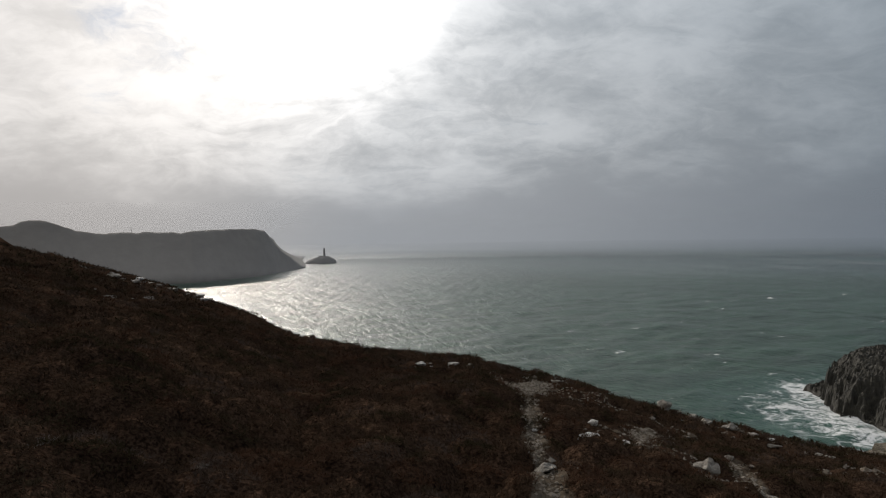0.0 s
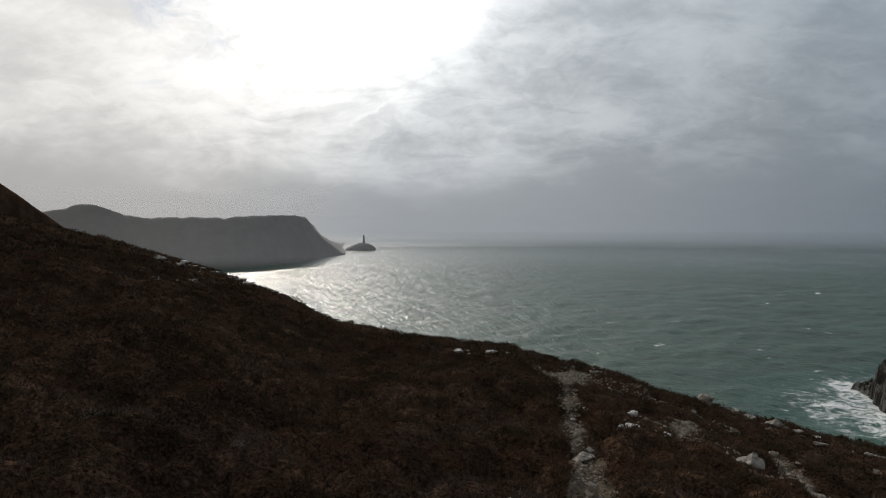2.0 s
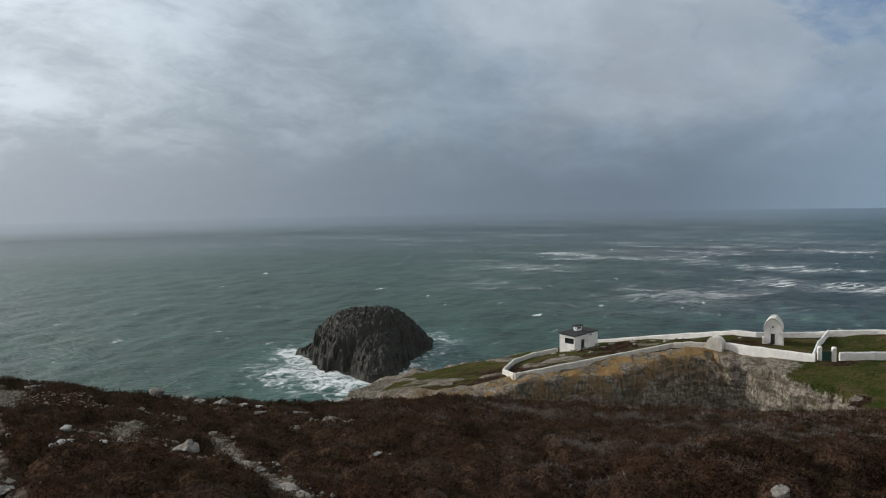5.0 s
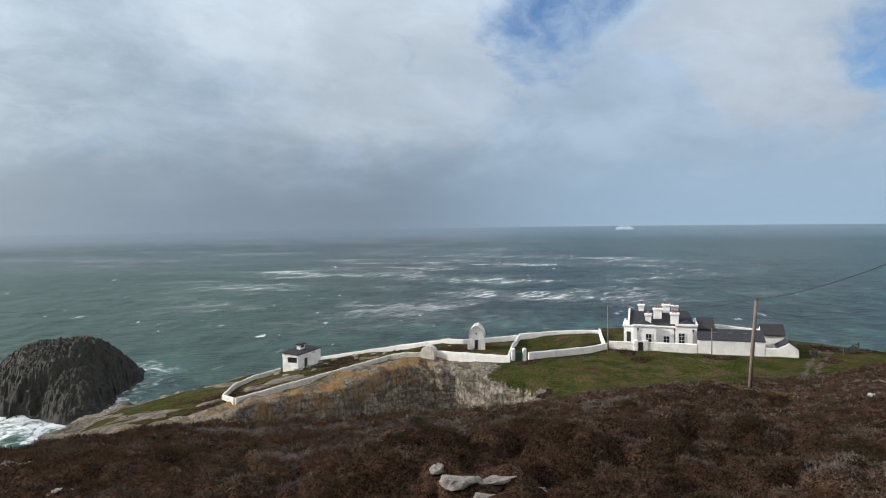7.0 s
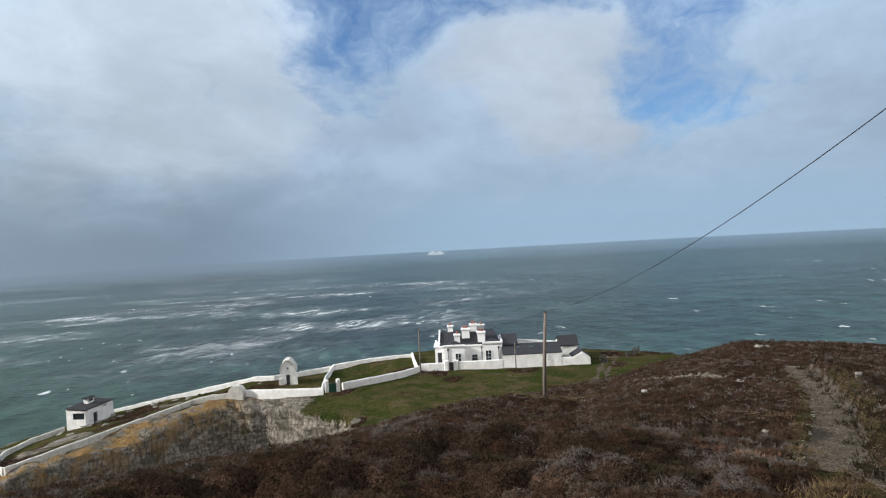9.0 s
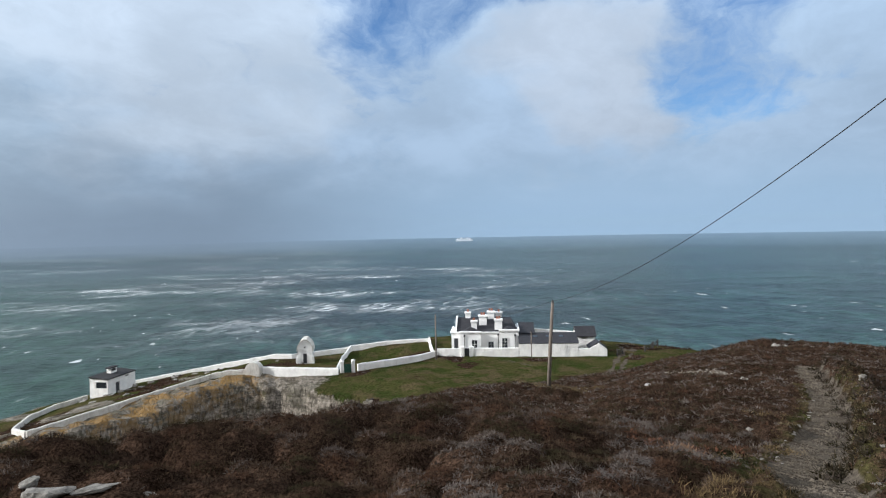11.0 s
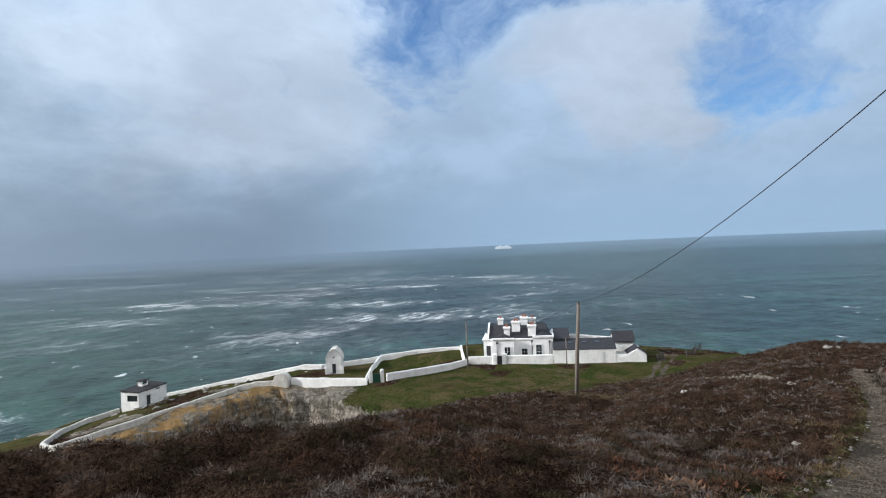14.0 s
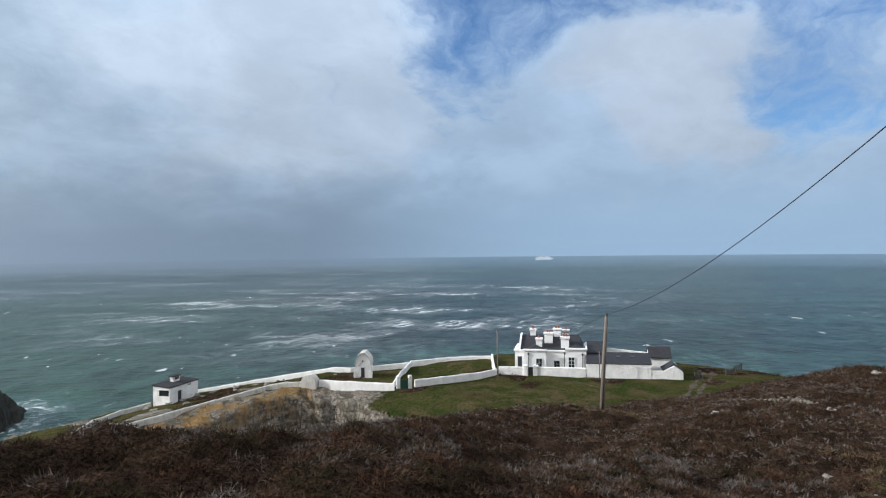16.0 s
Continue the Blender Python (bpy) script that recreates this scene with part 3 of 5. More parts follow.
BANK = ((16, -8.9), (21, -10.6), (27, -12.5), (33.5, -14.4), (38.5, -15.5), (47, -17.2), (56, -18.9))
RUTS = (((87, -2.8), (98, -3.1), (109, -3.7), (116.6, -5.0), (122.5, -5.8), (127, -4.4)), ((87, -4.3), (98, -4.6), (109, -5.1), (116.6, -6.5), (123, -7.3), (128, -6.0)), ((111, 15.5), (109, 11.7), (106.5, 8)), ((88, 8), (92, 3), (90, -2)))


def clumps(x, y, size, seed):
    """Rounded bushes side by side: height, 0 between them and up to 1 on their tops, and a number of each bush's own."""
    u, v = x / size, y / size
    iu, iv = np.floor(u), np.floor(v)
    best, own = np.zeros(np.shape(x)), np.zeros(np.shape(x))
    for a in (-1, 0, 1):
        for b in (-1, 0, 1):
            ju, jv = iu + a, iv + b
            r = 0.55 + 0.45 * lattice(ju, jv, seed + 2)
            d = np.hypot(u - ju - lattice(ju, jv, seed), v - jv - lattice(ju, jv, seed + 1)) / r
            h = np.sqrt(np.clip(1 - d * d, 0, 1)) * (0.55 + 0.45 * r)
            own = np.where(h > best, lattice(ju, jv, seed + 3), own)
            best = np.maximum(best, h)
    return best, own


def hill(x, y):
    az = np.degrees(np.arctan2(-x, y))
    d = np.hypot(x, y)
    s, star = np.interp(az, _az, BROW_S), np.interp(az, _az, BROW_D)
    c = STAND / star ** 2
    m = s - 2 * STAND / star
    dip = 1.5 * smoothstep(8, 24, d) * smoothstep(95, 65, d) * smoothstep(-82, -92, az) * smoothstep(-130, -115, az)
    dip = dip + 0.8 * np.exp(-((d - 33) / 15) ** 2) * smoothstep(-97, -104, az) * smoothstep(-125, -112, az)
    near = EYE - STAND - m * d - c * d * d - dip
    flank = EYE + 250 * 0.0138 * (np.clip(az, -60, 70) - 32.6) - 0.60 * np.abs(d - 250)
    flank = np.where((az > -20) & (d > 110), flank + 5 * fbm(x, y, 40, 4, 5), -40)
    return near, flank


def land(x, y):
    """Height and masks of the ground at x, y."""
    near, flank = hill(x, y)
    d = np.hypot(x, y)
    way = np.full(np.shape(x), 9.0)
    for pts, half in WAYS:
        way = np.minimum(way, line_distance(x, y, pts) - half)
    way = way + 0.26 * fbm(x, y, 0.9, 3, 26) * (d < 60)
    trod = smoothstep(0.14, -0.14, way)
    small, own = clumps(x + 0.12 * fbm(x, y, 0.4, 2, 14), y + 0.12 * fbm(x, y, 0.4, 2, 15), 0.44, 2)
    large, _ = clumps(x + 40 + 0.3 * fbm(x, y, 1.0, 2, 16), y, 1.15, 6)
    coarse, _ = clumps(x + 0.5 * fbm(x, y, 1.8, 2, 17), y + 20, 2.1, 10)
    crest = np.exp(-(line_distance(x, y, RIDGE) / 2.0) ** 2)
    lump = 0.27 * small + 0.30 * large - 0.47 + (0.36 * coarse - 0.29) * smoothstep(11, 26, d) + 0.10 * fbm(x, y, 0.5, 2, 2)
    lump = lump + (0.26 * fbm(x, y, 2.1, 2, 3) + 0.40 * fbm(x, y, 7.0, 3, 8)) * (1 - crest)
    lump = lump + 0.85 * np.exp(-((x - 52.7) ** 2 + (y - 1.2) ** 2) / 30.0) + crest * np.maximum(63.33 - 0.13 * (x - 8.2) - near, 0)
    lump = lump + 0.32 * np.exp(-((x - 6) ** 2 + (y + 5) ** 2) / 25.0) + 1.15 * np.exp(-(line_distance(x, y, BANK) / 1.0) ** 2)
    calm = smoothstep(0.5, 4.0, d)
    near = near + lump * (1 - 0.85 * trod) * calm * np.clip(1.2 - d / 300, 0.3, 1) - 0.12 * trod * calm
    edge = outline_distance(x, y, HEADLAND)
    top = table_height(x, y)
    rocky = smoothstep(36, 42, y) * smoothstep(-8, -4, edge) * smoothstep(99, 93, x)
    turn = np.degrees(np.arctan2(-x, y))
    ledge = edge + 2.4 * fbm(x, y, 9, 4, 21) + 1.6 * fbm(turn, turn * 0 + 5, 2.2, 4, 31) + 0.8 * fbm(x, y, 2.2, 3, 33)
    seaward = smoothstep(95, 118, x + 0.35 * y - 20)
    fall = np.where(ledge < 0, 0.13 * np.maximum(ledge + 7, 0), 0.9 + ledge * (3.4 - 1.6 * seaward))
    table = top - fall + 0.22 * fbm(x, y, 5, 4, 12) + rocky * 1.3 * fbm(x, y, 4, 4, 41) + rocky * 0.5 * np.abs(fbm(x, y, 1.6, 3, 43))
    table = table - 1.6 * smoothstep(0.7, 0.1, line_distance(x, y, ((94.0, 50.2), (91.6, 48.6), (89.5, 45.2), (86, 42)))) * smoothstep(-5.5, -3, edge)
    z = np.maximum(np.maximum(near, flank), np.maximum(table, -6.0))
    on_table = smoothstep(-0.8, 0.4, table - near)
    on_flank = smoothstep(0, 3, flank - np.maximum(near, table))
    # masks
    bare = np.clip(smoothstep(-7.5, -5.5, edge) * smoothstep(34, 41, y) * smoothstep(99, 94, x) + smoothstep(0.2, 1.6, ledge + 0.6 + 5.0 * np.maximum(fbm(x, y, 5, 4, 44), 0)), 0, 1)
    knobs = smoothstep(0.06, 0.2, fbm(x, y, 7, 4, 61)) * smoothstep(46, 56, y)
    stone = np.clip(on_table * np.maximum(bare, knobs) + on_flank * 0.12 * smoothstep(0.22, 0.4, fbm(x, y, 30, 4, 71)), 0, 1)
    stone = np.maximum(stone, smoothstep(34, 26, z) * (d > 40))
    turf = np.clip(on_table * (1 - 0.5 * smoothstep(0.1, 0.35, fbm(x, y, 12, 3, 81))) + on_flank * 0.18, 0, 1)
    scrub = smoothstep(0.0, 0.16, fbm(x, y, 6, 4, 63) + 0.13) * smoothstep(44, 48, y) * smoothstep(76, 70, y) * smoothstep(-6.5, -8.5, edge)
    scrub = np.maximum(scrub, on_table * smoothstep(0.17, 0.27, fbm(x, y, 7, 4, 67)) * smoothstep(40, 30, y))
    turf = turf * (1 - scrub)
    az = np.degrees(np.arctan2(-x, y))
    verge = smoothstep(1.3, 0.3, way) * smoothstep(-88, -97, az) * (d < 48) * (d > 4)
    turf = np.maximum(turf, 0.5 * verge)
    for k, pts in enumerate(RUTS):
        rut = line_distance(x, y, pts) + 0.5 * fbm(x, y, 2.5, 3, 27)
        trod = np.maximum(trod, (0.75 if k < 2 else 0.5) * smoothstep(0.62, 0.15, rut))
    lichen = on_table * smoothstep(43, 51, y) * smoothstep(80, 62, y) * smoothstep(-8, -5, edge) * smoothstep(1.6, -0.5, ledge)
    return z, dict(trod=trod, turf=turf, stone=stone, lichen=lichen, own=own), dict(table=on_table, flank=on_flank, way=way)


def ground_height(x, y):
    return float(land(np.array([float(x)]), np.array([float(y)]))[0][0])


def build_ground():
    az = np.radians(np.concatenate([np.arange(-180, -122, 1.0), np.arange(-122, 48, 0.3), np.arange(48, 180, 1.0)]))
    r = np.concatenate([[0.0], np.geomspace(0.5, 60, 230)[:-1], np.arange(60, 140, 0.55), np.geomspace(140, 520, 50)])
    a, d = np.meshgrid(az, r, indexing="ij")
    x, y = -np.sin(a) * d, np.cos(a) * d
    z, masks, _ = land(x, y)
    # the outer rim dips below the sea
    z = z - 120 * smoothstep(430, 520, d)
    n, m = a.shape
    i, j = np.meshgrid(np.arange(n), np.arange(m - 1), indexing="ij")
    k = (i + 1) % n
    faces = np.stack([i * m + j, k * m + j, k * m + j + 1, i * m + j + 1], -1).reshape(-1, 4)[:, ::-1]
    ob = from_arrays("ground", np.stack([x, y, z], -1).reshape(-1, 3), faces, MAT["ground"], True, {k2: v.ravel() for k2, v in masks.items()})
    return tagged(ob, "steep coastal headland with brown heath, green turf and bare grey cliff", "ground", kind="structure")


build_ground()

# ---- sea ----
STACK = (172.0, 250.0)


ISLET = ((-2, -55), (8, -48), (12, -38), (14, -22), (20, -8), (28, 10), (31, 26), (26, 40), (12, 46), (-6, 42), (-22, 32), (-31, 20), (-39, 12), (-36, 4),
         (-29, -13), (-23, -33), (-11, -37), (-8, -48))


def build_sea():
    az = np.radians(np.concatenate([np.arange(-180, -125, 2.0), np.arange(-125, 45, 0.35), np.arange(45, 180, 2.0)]))
    r = np.concatenate([[0.0, 30, 60], np.geomspace(90, 700, 170), np.geomspace(712, 4900, 90)])
    a, d = np.meshgrid(az, r, indexing="ij")
    x, y = -np.sin(a) * d, np.cos(a) * d
    z = (1.5 * fbm(x * 0.87 + y * 0.5, (y * 0.87 - x * 0.5) * 2.0, 22, 3, 7)) * smoothstep(1400, 700, d)
    deg = np.degrees(a)
    race = smoothstep(380, 520, d) * smoothstep(1500, 850, d) * smoothstep(-36, -52, deg) * smoothstep(-92, -74, deg)
    race = np.maximum(race, 0.3 * smoothstep(900, 1300, d) * smoothstep(4000, 2600, d) * smoothstep(-8, -28, deg) * smoothstep(-90, -60, deg))
    ca, sa = math.cos(radians(33.5)), math.sin(radians(33.5))
    u, v = (x - STACK[0]) * ca - (y - STACK[1]) * sa, (x - STACK[0]) * sa + (y - STACK[1]) * ca
    off = outline_distance(u, v, ISLET)
    surf = smoothstep(40, -4, off) * (0.66 + 0.16 * smoothstep(10, -30, u))
    surf = np.maximum(surf, 0.84 * smoothstep(70, -6, off) * smoothstep(10, -40, v + 0.4 * u))
    land_z = land(x, y)[0]
    surf = np.maximum(surf, 0.9 * smoothstep(-6.5, 3, land_z) * (d < 420))
    n, m = a.shape
    i, j = np.meshgrid(np.arange(n), np.arange(m - 1), indexing="ij")
    k = (i + 1) % n
    faces = np.stack([i * m + j, k * m + j, k * m + j + 1, i * m + j + 1], -1).reshape(-1, 4)[:, ::-1]
    ob = from_arrays("sea", np.stack([x, y, z], -1).reshape(-1, 3), faces, MAT["sea"], True, dict(race=race.ravel(), surf=surf.ravel(), shoal=(smoothstep(1900, 400, d) * smoothstep(-66, -40, deg)).ravel()))
    return tagged(ob, "grey-green wind-streaked sea with white breakers", "sea", kind="structure")


build_sea()


def build_mist_glow():
    """Glowing sheets added as haze over the open sea, one behind the other."""
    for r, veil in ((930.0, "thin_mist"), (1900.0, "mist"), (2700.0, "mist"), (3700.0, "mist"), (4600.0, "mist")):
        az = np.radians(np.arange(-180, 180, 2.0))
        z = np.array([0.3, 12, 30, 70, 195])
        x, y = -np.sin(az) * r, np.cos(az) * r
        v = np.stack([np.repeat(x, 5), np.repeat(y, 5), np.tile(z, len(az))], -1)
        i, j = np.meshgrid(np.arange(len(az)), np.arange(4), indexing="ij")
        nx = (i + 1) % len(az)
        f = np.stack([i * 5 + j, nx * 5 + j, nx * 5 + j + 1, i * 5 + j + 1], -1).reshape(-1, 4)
        ob = from_arrays("mist_glow", v, f, MAT[veil])
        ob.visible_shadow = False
        tagged(ob, "glowing sheet painting pale mist along the horizon", "mist", kind="structure")


build_mist_glow()


def build_stack():
    """The rock islet: a flat-topped hump that slopes to the shore and breaks off in ribbed cliffs, with a low toe."""
    step = 0.55
    u, v = np.meshgrid(np.arange(-46, 40, step), np.arange(-64, 54, step), indexing="ij")
    wob = 2.6 * fbm(u, v, 9, 4, 3)
    inside = -outline_distance(u + wob, v + 2.2 * fbm(u, v, 7, 4, 5), ISLET)
    crown = 24.0 - 11.0 * np.clip(-v / 38, 0, 2) ** 1.4 - 13 * np.clip((v - 4) / 36, 0, 2) ** 1.6 - 5.0 * np.clip((-u - 6) / 21, 0, 2) ** 2 - 9.5 * np.clip((u - 2) / 22, 0, 2) ** 1.7
    crown = np.where(u < -31.5 + 0.25 * v, np.minimum(crown, 5.0), crown)
    ribs = np.abs(fbm(u + v * 0.35, v * 0.5 - u * 0.2, 3.4, 5, 9))
    blocks = np.abs(fbm(u * 1.2, v * 0.8, 4.2, 4, 23)) + 0.6 * np.abs(fbm(u - v, v + u, 2.4, 3, 24))
    cliff = inside + 5.5 * fbm(u, v, 5.0, 3, 11) - 3.0 * ribs
    rise = 0.44 * smoothstep(-0.8, 2.0, cliff) + 0.26 * smoothstep(2.2, 4.6, cliff) + 0.14 * smoothstep(5.0, 7.5, cliff) + 0.16 * smoothstep(7, 16, cliff)
    z = crown * rise + 2.4 * fbm(u, v, 12, 4, 15) * smoothstep(1, 7, inside) - (4.6 * blocks + 2.4 * np.abs(fbm(u * 1.6 + v * 0.5, v * 0.9, 1.8, 2, 29))) * smoothstep(-1, 3, inside) + 1.3 - 4.5 * smoothstep(1.0, -3.0, inside)
    n, m = u.shape
    i, j = np.meshgrid(np.arange(n - 1), np.arange(m - 1), indexing="ij")
    faces = np.stack([i * m + j, (i + 1) * m + j, (i + 1) * m + j + 1, i * m + j + 1], -1).reshape(-1, 4)
    faces = faces[(z.ravel()[faces] > -2.6).any(1)]
    ob = from_arrays("rock_islet", np.stack([u, v, z], -1).reshape(-1, 3), faces, MAT["stack_rock"], False)
    ob.matrix_world = Matrix.Translation((STACK[0], STACK[1], 0)) @ Matrix.Rotation(radians(-33.5), 4, "Z") @ Matrix.Diagonal((0.9, 0.96, 0.84, 1))
    return tagged(ob, "dark ribbed rock islet ringed by white surf", "rock islet")


build_stack()


def build_far_headland():
    """The far cliffs across the bay, and the islet with its lighthouse."""
    az = np.arange(11.4, 60, 0.15)
    shore_a, shore_d = (11.4, 11.7, 15.2, 20.3, 30, 60), (1430, 1404, 1160, 1050, 980, 950)
    crest_a = (11.4, 11.8, 12.6, 13.5, 14.7, 15.6, 16.6, 19.0, 20.0, 21.0, 21.6, 24.6, 27.0, 28.3, 29.3, 30.4, 31.4, 32.2, 34, 60)
    crest = (0.03, 0.06, 0.30, 0.62, 0.96, 1.0, 1.0, 0.98, 0.965, 0.92, 0.94, 0.94, 0.93, 0.98, 1.09, 1.19, 1.18, 1.11, 1.0, 1.2)
    dist = np.interp(az, shore_a, shore_d)
    high = np.interp(az, crest_a, crest)
    high = high * 67 + 12 * smoothstep(0.6, 0.95, high) + 2.0 * fbm(az, az * 0, 0.9, 5, 4)
    steps = np.array([-20, 0, 14, 28, 42, 54, 62, 70, 420, 800.0])
    rise = np.array([-0.1, -0.01, 0.30, 0.55, 0.77, 0.92, 0.985, 1.0, 0.90, 0.6])
    D = dist[:, None] + steps[None, :]
    Z = high[:, None] * rise[None, :]
    X, Y = -np.sin(np.radians(az))[:, None] * D, np.cos(np.radians(az))[:, None] * D
    rough = fbm(X, Y, 60, 4, 6)
    X, Y = X + 14 * rough * (rise > 0.1) * (rise < 0.95), Y + 14 * rough * (rise > 0.1) * (rise < 0.95)
    n, m = X.shape
    i, j = np.meshgrid(np.arange(n - 1), np.arange(m - 1), indexing="ij")
    faces = np.stack([i * m + j, i * m + j + 1, (i + 1) * m + j + 1, (i + 1) * m + j], -1).reshape(-1, 4)
    ob = from_arrays("far_headland", np.stack([X, Y, Z], -1).reshape(-1, 3), faces, MAT["far"], True)
    tagged(ob, "long hazy grey cliff headland across the bay", "headland", kind="structure")
    # islet
    bm = bmesh.new()
    cx, cy = polar(10.25, 1640)
    side = Vector((math.cos(radians(10.25)), math.sin(radians(10.25)), 0))
    rings = []
    for t, w in ((0, 1.0), (0.4, 0.86), (0.75, 0.6), (1.0, 0.25)):
        ring = []
        for k in range(40):
            a = 2 * math.pi * k / 40
            wob = 1 + 0.12 * noise.noise((math.cos(a) * 2, math.sin(a) * 2, t * 2))
            ring.append(bm.verts.new(Vector((cx, cy, -1 + 18 * t)) + side * (math.cos(a) * 38 * w * wob + 10 * t) + Vector((side.y * -1, side.x, 0)) * math.sin(a) * 30 * w * wob))
        rings.append(ring)
    for r0, r1 in zip(rings, rings[1:]):
        for k in range(40):
            bm.faces.new((r0[k], r0[(k + 1) % 40], r1[(k + 1) % 40], r1[k]))
    bm.faces.new(rings[-1])
    tagged(mesh_object("lighthouse_islet", bm, MAT["far"]), "low hazy rock islet below the far cliffs", "rock islet")
    house = empty("lighthouse", Matrix.Translation(Vector((cx, cy, 16.5)) + side * 10))
    part("tower", tube(bmesh.new(), [(0, 0, -3), (0, 0, 6), (0, 0, 16)], [3.2, 2.7, 2.2], 16), MAT["far"], house)
    part("lantern", tube(bmesh.new(), [(0, 0, 16), (0, 0, 16.6), (0, 0, 16.7), (0, 0, 19), (0, 0, 20.5)], [2.9, 2.9, 1.7, 1.7, 0.3], 16), MAT["far"], house)
    part("cottage", a_box(-13, -4, -6, -4, 4, 1.5), MAT["far"], house)
    tagged(house, "small hazy white lighthouse on the islet", "lighthouse")
    mast = empty("radio_mast", Matrix.Translation(Vector((*polar(24.55, 1240), 72))))
    part("shaft", tube(bmesh.new(), [(0, 0, -3), (0, 0, 14)], [0.5, 0.3], 6), MAT["far"], mast)
    part("hut", a_box(-2.4, -2.5, -4, 2.4, 2.5, 2.6), MAT["far"], mast)
    tagged(mast, "thin grey radio mast on the far ridge", "mast")


build_far_headland()


def build_ship():
    s = empty("ferry", Matrix.Translation(Vector((*polar(-78.1, 3560), 0))) @ Matrix.Rotation(radians(-78.1 + 8), 4, "Z") @ Matrix.Diagonal((0.78, 0.78, 0.80, 1)))
    hull = [(-56, 9), (-58, 3), (-54, -1), (50, -1), (60, 9)]
    part("hull", prism(bmesh.new(), hull, -9, 9), MAT["ship_paint"], s)
    part("superstructure", prism(bmesh.new(), [(-50, 9), (-50, 17), (38, 17), (45, 9)], -8.5, 8.5), MAT["ship_paint"], s)
    part("bridge", prism(bmesh.new(), [(14, 17), (14, 21.5), (32, 21.5), (36, 17)], -8, 8), MAT["ship_paint"], s)
    part("funnel", prism(bmesh.new(), [(-28, 17), (-26, 25), (-17, 25), (-15, 17)], -3, 3), MAT["ship_paint"], s)
    tagged(s, "white passenger ferry far out at sea", "ship")


build_ship()

# ---- the station ----


def wall_run(name, pts, height, thick, mat, label, step=0.7, category="wall"):
    """A stone wall that follows the ground, with a slightly uneven coping."""
    bm = bmesh.new()
    line = [Vector((*p, 0)) for p in pts]
    samples = []
    for a, b in zip(line, line[1:]):
        k = max(1, int((b - a).length / step))
        samples += [a.lerp(b, i / k) for i in range(k)]
    samples.append(line[-1])
    rings = []
    for i, p in enumerate(samples):
        t = (samples[min(i + 1, len(samples) - 1)] - samples[max(i - 1, 0)]).normalized()
        s = Vector((-t.y, t.x, 0))
        g = float(table_height(np.array(p.x), np.array(p.y)))
        h = 0.84 * height + 0.07 * noise.noise((p.x * 0.7, p.y * 0.7, 3)) + 0.05 * noise.noise((p.x * 2.3, p.y * 2.3, 5))
        w = 0.42 * thick + 0.03 * noise.noise((p.x * 1.1, p.y * 1.1, 8))
        prof = [(w * 1.12, -1.2), (w, h - 0.12), (w * 0.75, h), (-w * 0.75, h), (-w, h - 0.12), (-w * 1.12, -1.2)]
        rings.append([bm.verts.new((p.x + s.x * u, p.y + s.y * u, g + z)) for u, z in prof])
    for r0, r1 in zip(rings, rings[1:]):
        for k in range(6):
            bm.faces.new((r0[k], r0[(k + 1) % 6], r1[(k + 1) % 6], r1[k]))
    bm.faces.new(rings[0])
    bm.faces.new(rings[-1][::-1])
    bmesh.ops.recalc_face_normals(bm, faces=bm.faces)
    return tagged(mesh_object(name, bm, mat), label, category)


WW = MAT["whitewash"]
wall_run("boundary_wall", [(66.4, 63.3), (79, 59.7), (93, 55.8), (94.6, 51)], 0.82, 0.40, MAT["weathered_white"], "long weathered whitewashed stone wall along the cliff top")
wall_run("boundary_wall", [(95.4, 48.4), (95.8, 42), (96.2, 36.4)], 1.15, 0.42, WW, "whitewashed stone wall between the rounded pier and the gate")
wall_run("boundary_wall", [(66.5, 63.5), (70.3, 69.3), (79.5, 76.2), (87, 79.0), (92.8, 78.2)], 0.8, 0.4, MAT["weathered_white"], "curved weathered white wall round the rocky end")
wall_run("boundary_wall", [(104, 80), (107.2, 64), (108.4, 50), (115.5, 42)], 0.62, 0.36, WW, "whitewashed wall along the seaward edge")
wall_run("boundary_wall", [(115.5, 41.8), (118, 36), (120.2, 28.8)], 0.8, 0.4, WW, "whitewashed seaward wall beside the turf yard")
wall_run("boundary_wall", [(99.5, 34.6), (105, 29.6), (111, 25.2)], 1.2, 0.42, WW, "whitewashed stone wall sweeping up to the house")
wall_run("cross_wall", [(97.6, 37.2), (106, 39.8), (115.2, 41.8)], 0.95, 0.28, WW, "whitewashed dividing wall beside the green gate")
wall_run("cross_wall", [(111.2, 25.6), (115.5, 27.2), (120, 28.6)], 1.2, 0.38, WW, "whitewashed dividing wall beside the house")


def build_pier():
    """The round-topped buttress on the wall."""
    g = ground_height(95, 49.7)
    out = [(-1.45, -1.5), (-1.45, 1.1)] + [(-1.45 * math.cos(math.pi * k / 12), 1.1 + 1.25 * math.sin(math.pi * k / 12)) for k in range(1, 12)] + [(1.45, 1.1), (1.45, -1.5)]
    bm = prism(bmesh.new(), out, -1.0, 1.0, "x")
    bmesh.ops.bevel(bm, geom=[e for e in bm.edges if e.is_manifold and e.calc_face_angle() > 1.0], offset=0.12, segments=2, affect="EDGES")
    ob = mesh_object("round_pier", bm, MAT["weathered_white"])
    ob.matrix_world = Matrix.Translation((95.0, 49.7, 44.1)) @ Matrix.Rotation(radians(10), 4, "Z") @ Matrix.Diagonal((0.8, 0.8, 0.85, 1))
    tagged(ob, "round-topped weathered white masonry pier on the wall", "pier")


build_pier()


